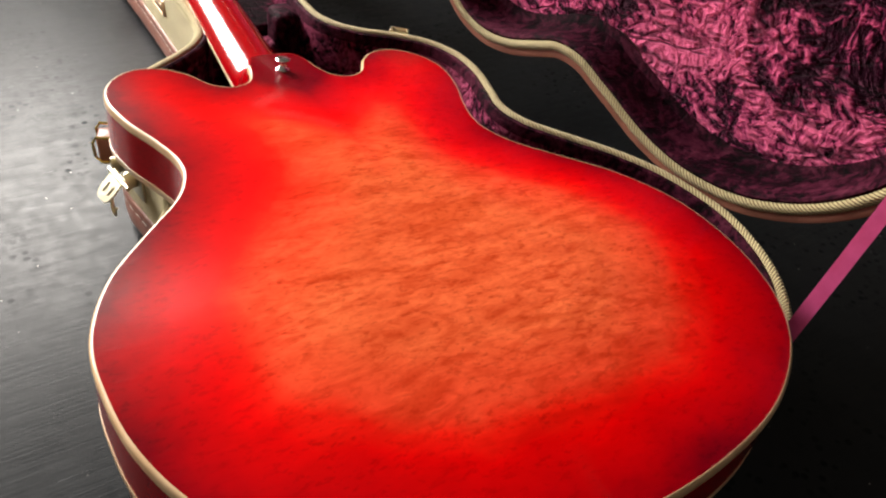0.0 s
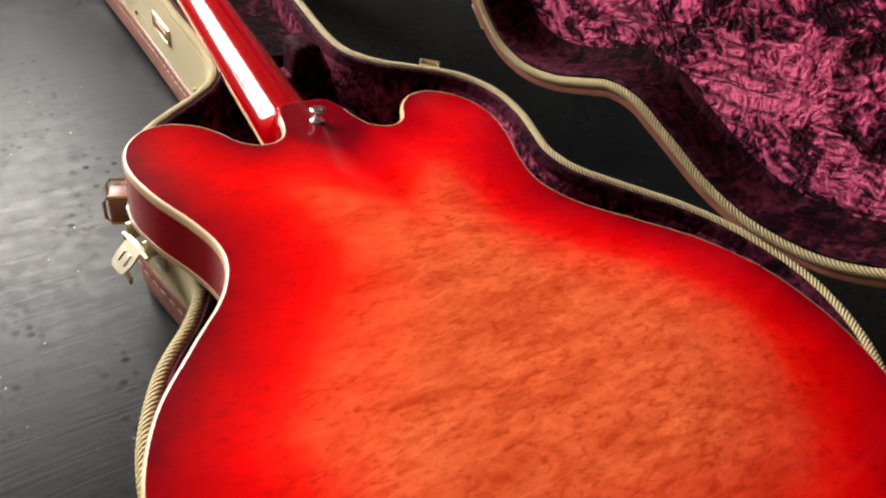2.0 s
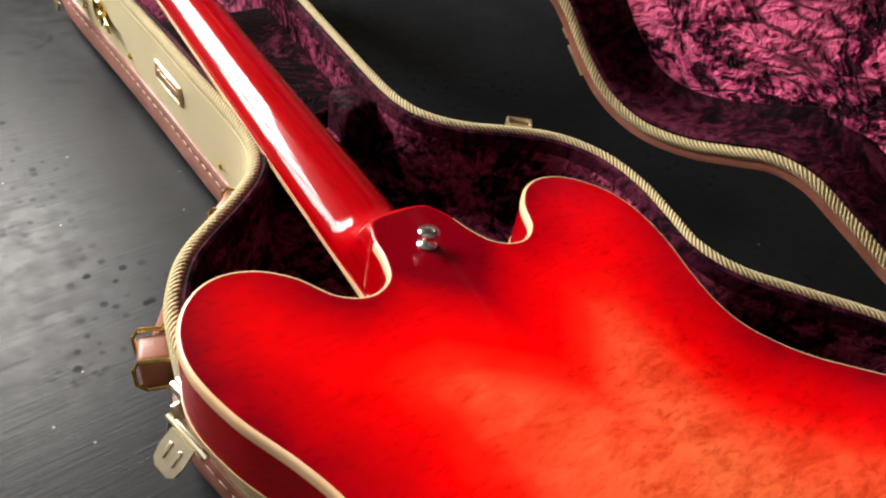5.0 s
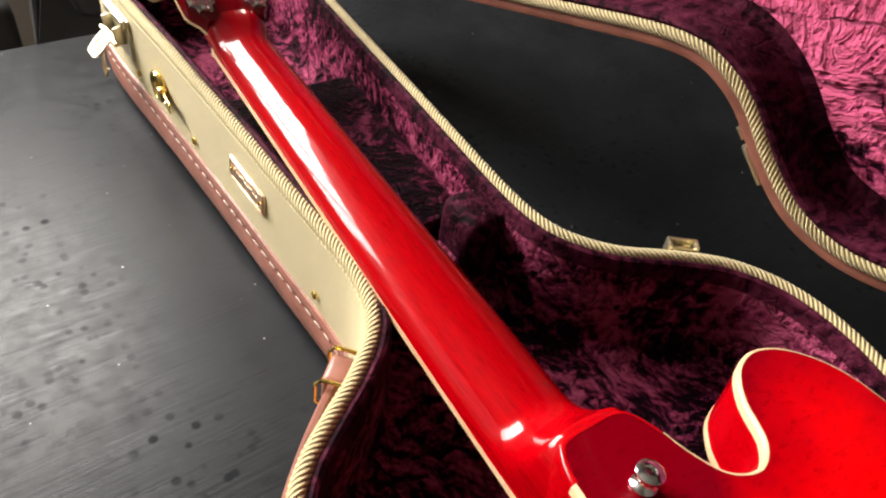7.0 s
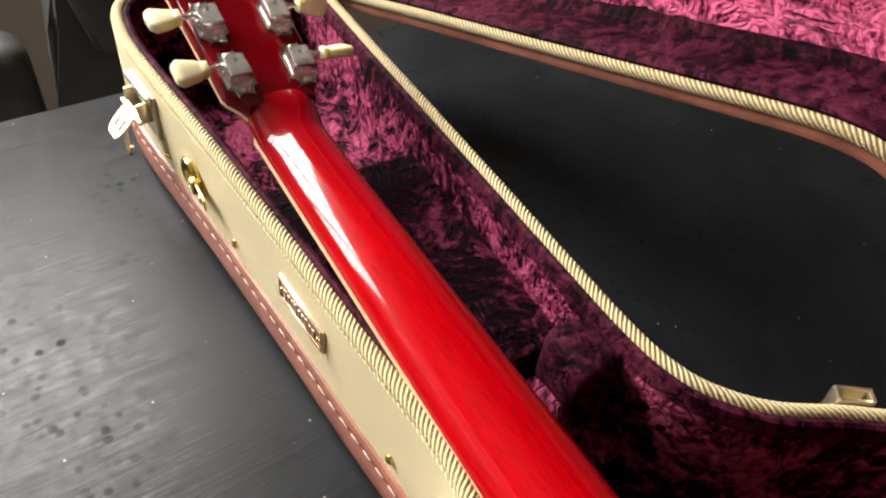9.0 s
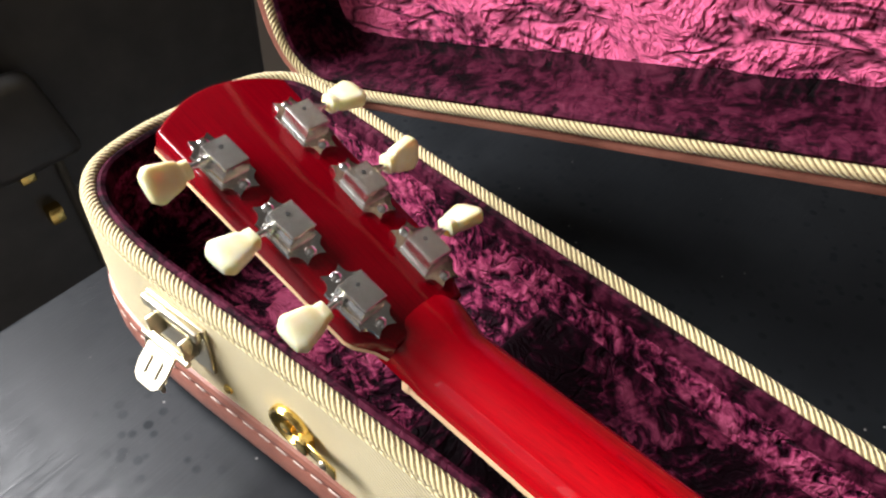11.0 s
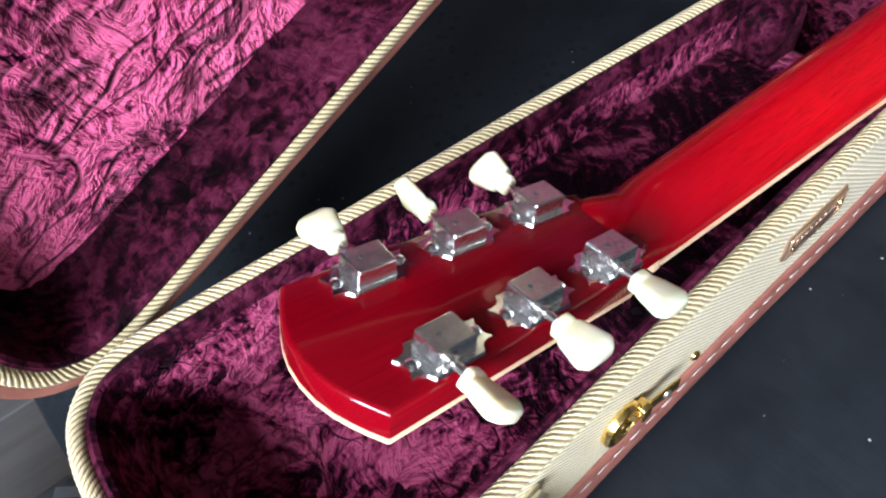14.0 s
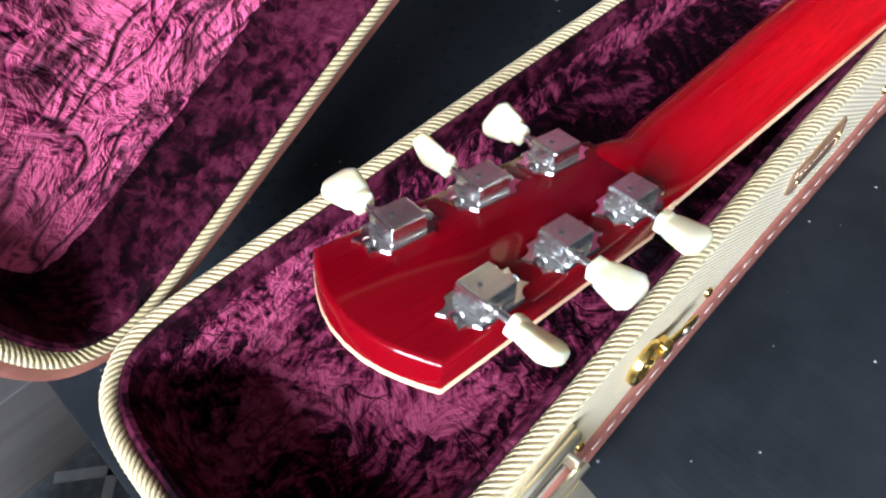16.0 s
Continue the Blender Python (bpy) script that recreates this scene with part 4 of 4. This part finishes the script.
def build_clasp(m, parent, lever_angle=46):
    base = part("clasp", box(-0.022, 0.022, -0.0022, 0.0006, -0.020, 0.016, 0.0012, 2), PALEBRASS, parent, "brass case clasp with open lever", m)
    part("catch_bar", box(-0.021, 0.021, -0.0062, -0.0020, 0.009, 0.0165, 0.0015, 2), PALEBRASS, base)
    b = box(-0.014, -0.0115, -0.0110, -0.0020, -0.008, 0.008, 0.0008)
    box(0.0115, 0.014, -0.0110, -0.0020, -0.008, 0.008, 0.0008, bm=b)
    box(-0.0114, 0.0114, -0.0112, -0.0090, -0.0085, -0.001, 0.0008, bm=b)
    part("frame", b, PALEBRASS, base)
    part("pin", tube([(-0.0175, -0.0115, -0.0045), (0.0175, -0.0115, -0.0045)], 0.0019, 10), PALEBRASS, base)
    b = bmesh.new()
    ring = [(-0.010, 0.0), (0.010, 0.0), (0.0105, -0.011), (0.009, -0.0178), (0.0055, -0.0205), (-0.0055, -0.0205), (-0.009, -0.0178), (-0.0105, -0.011)]
    lo, hi = [b.verts.new((x, 0, z)) for x, z in ring], [b.verts.new((x, -0.0016, z)) for x, z in ring]
    b.faces.new(lo)
    b.faces.new(hi[::-1])
    for k in range(8):
        b.faces.new((lo[k], hi[k], hi[(k + 1) % 8], lo[(k + 1) % 8]))
    for x in (-0.004, 0.004):
        box(x - 0.0013, x + 0.0013, -0.0026, -0.0012, -0.0145, -0.005, 0.0005, 1, bm=b)
    part("lever", b, PALEBRASS, base, "brass lever swung open", pose(0, -0.0130, -0.0050, -lever_angle, 0, 0))
    b = tube([(-0.015, -0.0115, -0.005), (-0.0155, -0.0150, -0.025), (-0.014, -0.0165, -0.044), (-0.010, -0.0165, -0.047), (-0.009, -0.0150, -0.040)], 0.0016, 8)
    part("hook", b, PALEBRASS, base)
    return base


def build_fittings():
    build_clasp(at_wall(-0.0535, 0.539, 0.080), CASE_OBJECT)
    build_clasp(at_wall(-0.131, -0.008, 0.078), CASE_OBJECT)
    far = build_clasp(at_wall(0.163, 0.108, 0.078), CASE_OBJECT)
    b = box(-0.0100, -0.0075, -0.0085, -0.0010, 0.014, 0.0315, 0.0008)
    box(0.0075, 0.0100, -0.0085, -0.0010, 0.014, 0.0315, 0.0008, bm=b)
    box(-0.0100, 0.0100, -0.0026, -0.0008, 0.014, 0.0300, 0.0006, bm=b)
    box(-0.0100, 0.0100, -0.0090, -0.0072, 0.0225, 0.0318, 0.0006, bm=b)
    part("bracket", b, PALEBRASS, far, "bent brass bracket over the rim")
    # lock: a round dish with a raised rim, a knuckle beside it and a tongue with a rivet
    lock = part("lock", lathe([(0.0128, 0.0), (0.0130, 0.0030), (0.0122, 0.0042), (0.0108, 0.0042), (0.0098, 0.0026), (0.0085, 0.0012), (0.0005, 0.0010)], 32, None, pose(0, 0, 0, 90, 0, 0)), BRASS, CASE_OBJECT, "round brass lock dish with a hinged tongue", at_wall(-0.0485, 0.466, 0.067))
    part("keyhole_post", lathe([(0.0040, 0.0008), (0.0040, 0.0044), (0.0030, 0.0050), (0.0012, 0.0050), (0.0010, 0.0030)], 18, None, pose(0, 0, 0, 90, 0, 0)), BRASS, lock)
    part("knuckle", box(0.0085, 0.0155, -0.0075, -0.0004, -0.0058, 0.0058, 0.0014, 3), BRASS, lock)
    tongue = part("tongue", box(0.0, 0.0200, -0.0016, 0.0, -0.0046, 0.0046, 0.0007, 2), BRASS, lock, "flat brass tongue", pose(0.0150, -0.0042, 0, 0, 0, -7))
    part("rivet", lathe([(0.0026, 0.0), (0.0023, 0.0009), (0.0012, 0.0016), (0.0003, 0.0018)], 14, None, pose(0.0115, -0.0015, 0, 90, 0, 0)), PALEBRASS, tongue)
    for x, y in ((-0.043, 0.4034), (-0.032, 0.223), (-0.052, 0.512)):
        part("stud", lathe([(0.0032, 0.0), (0.0030, 0.0012), (0.0016, 0.0022), (0.0003, 0.0024)], 14, None, pose(0, 0, 0, 90, 0, 0)), BRASS, CASE_OBJECT, "small brass stud", at_wall(x, y, 0.0515))
    # maker's plate with worn raised marks
    plate = part("nameplate", box(-0.0258, 0.0258, -0.0018, 0.0008, -0.0092, 0.0092, 0.0010), COPPER, CASE_OBJECT, "worn copper toned nameplate", at_wall(-0.038, 0.313, 0.0750))
    b = bmesh.new()
    for z in (-0.0077, 0.0077):
        box(-0.0240, 0.0240, -0.0026, -0.0016, z - 0.0007, z + 0.0007, 0.0003, 1, bm=b)
    for x in (-0.0240, 0.0240):
        box(x - 0.0007, x + 0.0007, -0.0026, -0.0016, -0.0077, 0.0077, 0.0003, 1, bm=b)
    part("border", b, COPPER, plate)
    for i in range(9):
        x = -0.0165 + i * 0.0041
        h = 0.0042 if i % 3 else 0.0058
        part("raised_mark", box(x - 0.0016, x + 0.0016, -0.0027, -0.0016, -h, h * 0.6, 0.0005, 1), COPPER, plate)
    for x in (-0.0213, 0.0213):
        part("rivet", lathe([(0.0014, 0.0), (0.0012, 0.0010), (0.0003, 0.0013)], 10, None, pose(x, -0.0018, 0, 90, 0, 0)), BRASS, plate)


build_fittings()


def build_handle():
    p0, p1 = at_wall(-0.050, 0.133, 0.074, 0.0), at_wall(-0.1305, 0.046, 0.070, 0.0)
    a, b2 = p0.translation, p1.translation
    n0, n1 = p0.to_3x3() @ Vector((0, -1, 0)), p1.to_3x3() @ Vector((0, -1, 0))
    pts = []
    for i in range(17):
        t = i / 16
        base = a.lerp(b2, t)
        n = n0.lerp(n1, t).normalized()
        pts.append((base + n * (0.0135 + 0.0045 * math.sin(math.pi * t) ** 0.7), n))
    secs = []
    for i, (p, n) in enumerate(pts):
        w = 0.0032 + 0.0008 * math.sin(math.pi * i / 16)
        hgt = 0.0085 + 0.004 * math.sin(math.pi * i / 16)
        ring = []
        for k in range(14):
            c, sn = math.cos(2 * math.pi * k / 14), math.sin(2 * math.pi * k / 14)
            ring.append(p + n * (w * math.copysign(abs(c) ** 0.7, c)) + Vector((0, 0, hgt * math.copysign(abs(sn) ** 0.7, sn))))
        secs.append(ring)
    h = part("handle", loft(secs), LEATHER, CASE_OBJECT, "padded brown leather carrying handle")
    for p in (p0, p1):
        part("handle_loop", box(-0.010, 0.010, -0.0215, -0.0035, -0.017, 0.011, 0.0035, 3), LEATHER, h, "folded leather loop", p)
    for p in (p0, p1):
        for x in (-0.0115, 0.0115):
            part("handle_ring", tube([(x, -0.003, 0.012), (x, -0.020, 0.013), (x, -0.0235, 0.008), (x, -0.0235, -0.006), (x, -0.019, -0.012), (x, -0.003, -0.012)], 0.0013, 8), BRASS, h, "brass handle ring", p)


build_handle()


def build_lid_catch():
    m = at_wall(0.166, 0.108, 0.1175, 0.0128, LID_CURVE)
    b = box(-0.013, 0.013, -0.0030, 0.0, -0.007, 0.007, 0.0008)
    box(-0.013, 0.013, -0.0090, -0.0030, 0.003, 0.0062, 0.0008, bm=b)
    part("catch", b, PALEBRASS, LID, "small brass catch", m)
    part("catch", box(0.018, 0.027, -0.0022, 0.0, -0.005, 0.004, 0.0006), PALEBRASS, LID, "small brass plate", m)


build_lid_catch()


def build_ribbon():
    a = Vector((0.205, -0.385, 0.100))
    c = LID_M @ Vector((0.008, -0.425, 0.135))
    d = (c - a).normalized()
    w = d.cross(Vector((0.62, 0.25, -0.55))).normalized() * 0.0050
    t = d.cross(w).normalized() * 0.0004
    secs = []
    for i in range(13):
        k = i / 12
        p = a.lerp(c, k) + Vector((0, 0, -0.006 * math.sin(math.pi * k)))
        secs.append([p + w + t, p - w + t, p - w - t, p + w - t])
    part("lid_ribbon", loft(secs), RIBBON, CASE_OBJECT, "pink ribbon that stays the lid")


build_ribbon()


# ---- beyond the table ----
def build_black_case():
    c = thing("hard_case", "black leatherette instrument case with brass latches", "case")
    prof = [(-0.10, -0.74), (-0.10, -0.40), (-0.085, -0.30), (-0.083, -0.22), (-0.070, -0.12), (-0.048, -0.05), (-0.030, 0.02), (0.04, 0.06), (0.16, 0.08), (0.30, 0.06), (0.36, -0.05), (0.36, -0.35), (0.40, -0.74)]
    b = bmesh.new()
    lo, hi = [b.verts.new((x, 1.04, z)) for x, z in prof], [b.verts.new((x + 0.02, 1.20, z)) for x, z in prof]
    b.faces.new(lo)
    b.faces.new(hi[::-1])
    for k in range(len(prof)):
        k2 = (k + 1) % len(prof)
        b.faces.new((lo[k], hi[k], hi[k2], lo[k2]))
    bmesh.ops.bevel(b, geom=[e for e in b.edges if abs(e.verts[0].co.y - e.verts[1].co.y) < 0.01], offset=0.012, segments=3, affect="EDGES")
    part("body", b, BLACKHIDE, c)
    b = tube([(0.015, 1.036, 0.05), (0.035, 1.036, -0.05), (0.06, 1.036, -0.15), (0.07, 1.036, -0.40), (0.07, 1.036, -0.70)], 0.005, 8)
    part("seam", b, GREYCLOTH, c)
    b = box(-0.032, 0.075, 1.000, 1.030, -0.150, -0.035, 0.016, 4)
    for vert in b.verts:
        vert.co.x -= 0.25 * (vert.co.z + 0.10)
    part("handle", b, BLACKHIDE, c, "black moulded carrying handle")
    for x, z in ((0.000, -0.082), (0.012, -0.126), (0.022, -0.160), (0.034, -0.228)):
        part("latch", box(x - 0.009, x + 0.009, 1.024, 1.040, z - 0.012, z + 0.012, 0.004, 2), BRASS, c, "small brass latch")
    return c


build_black_case()


def build_office_chair():
    c = thing("office_chair", "black office chair with padded armrest", "chair")
    part("armrest", box(-0.36, -0.10, 0.98, 1.06, -0.235, -0.10, 0.03, 4), BLACKHIDE, c)
    part("arm_post", box(-0.18, -0.135, 1.0, 1.04, -0.42, -0.22, 0.012, 2), BLACKHIDE, c)
    part("seat", box(-0.62, -0.17, 0.86, 1.32, -0.42, -0.33, 0.035, 4), BLACKHIDE, c)
    part("backrest", box(-0.60, -0.20, 1.28, 1.35, -0.30, 0.05, 0.03, 4), BLACKHIDE, c)
    part("column", lathe([(0.03, FLOOR_Z + 0.06), (0.03, -0.40)], 16, None, pose(-0.40, 1.09, 0)), BLACKHIDE, c)
    for k in range(5):
        a = 2 * math.pi * k / 5
        e = (-0.40 + 0.27 * math.cos(a), 1.09 + 0.27 * math.sin(a))
        leg = part("leg", tube([(-0.40, 1.09, FLOOR_Z + 0.09), (e[0], e[1], FLOOR_Z + 0.055)], 0.018, 8), BLACKHIDE, c)
        part("castor", lathe([(0.026, -0.012), (0.028, 0.0), (0.026, 0.012)], 16, None, pose(e[0], e[1], FLOOR_Z + 0.028, 90, 0, math.degrees(a))), BLACKHIDE, leg)
    return c


build_office_chair()


def build_rug():
    """A flat woven rug with a lattice of pale lines."""
    rug = thing("rug", "blue grey woven rug with a lattice of white lines", "rug", pose(0.40, 0.80, FLOOR_Z))
    part("rug_base", box(-0.26, 0.262, -0.55, 0.20, 0.0, 0.006, 0.002, 1), RUGCLOTH, rug)
    for dx, dy, first, step, count in ((-0.749, 0.662, -0.30, 0.17, 3), (0.592, 0.806, -0.12, 0.17, 3)):
        for i in range(count):
            off = first + 0.30 + (i - 1) * step
            px, py = 0.2 - dy * off, 0.056 + dx * off
            ends = []
            for sgn in (-1, 1):
                t = 0.0
                while t < 0.6 and abs(px + sgn * dx * t - 0.001) < 0.252 and -0.54 < py + sgn * dy * t < 0.19:
                    t += 0.004
                ends.append(sgn * max(0.0, t - 0.004))
            if ends[1] - ends[0] > 0.05:
                b = box(ends[0], ends[1], -0.0095, 0.0095, 0.0055, 0.0085, 0.001, 1)
                part("pale_line", b, RUGLINE, rug, "raised white line", pose(px, py, 0, 0, 0, math.degrees(math.atan2(dy, dx))))


build_rug()


# ---- floor boards ----
def build_boards():
    """Boards that run along y, 183 mm wide, with staggered ends."""
    width = 0.183
    meshes = []
    for length in (0.9, 1.2):
        b = box(0.0015, width - 0.0015, 0.0, length - 0.003, 0.0, 0.012, 0.0022, 1)
        meshes.append((mesh_of("floor_board", b, FLOOR, False), length))
    for k in range(-9, 8):
        x, y, j = 0.667 + k * width, 0.881 - 0.9 - 0.4 * ((k * 7) % 3 - 1), 0
        if k == 1:
            y = 0.881 - 0.9
        while y < WALL_Y - 0.3:
            me, length = meshes[0] if j == 0 else meshes[(k + j) % 2]
            o = new("floor_board", me)
            o.parent = FLOOR_OBJECT
            o.location = (x, min(y, WALL_Y - length - 0.002), FLOOR_Z - 0.012)
            y += length
            j += 1


build_boards()
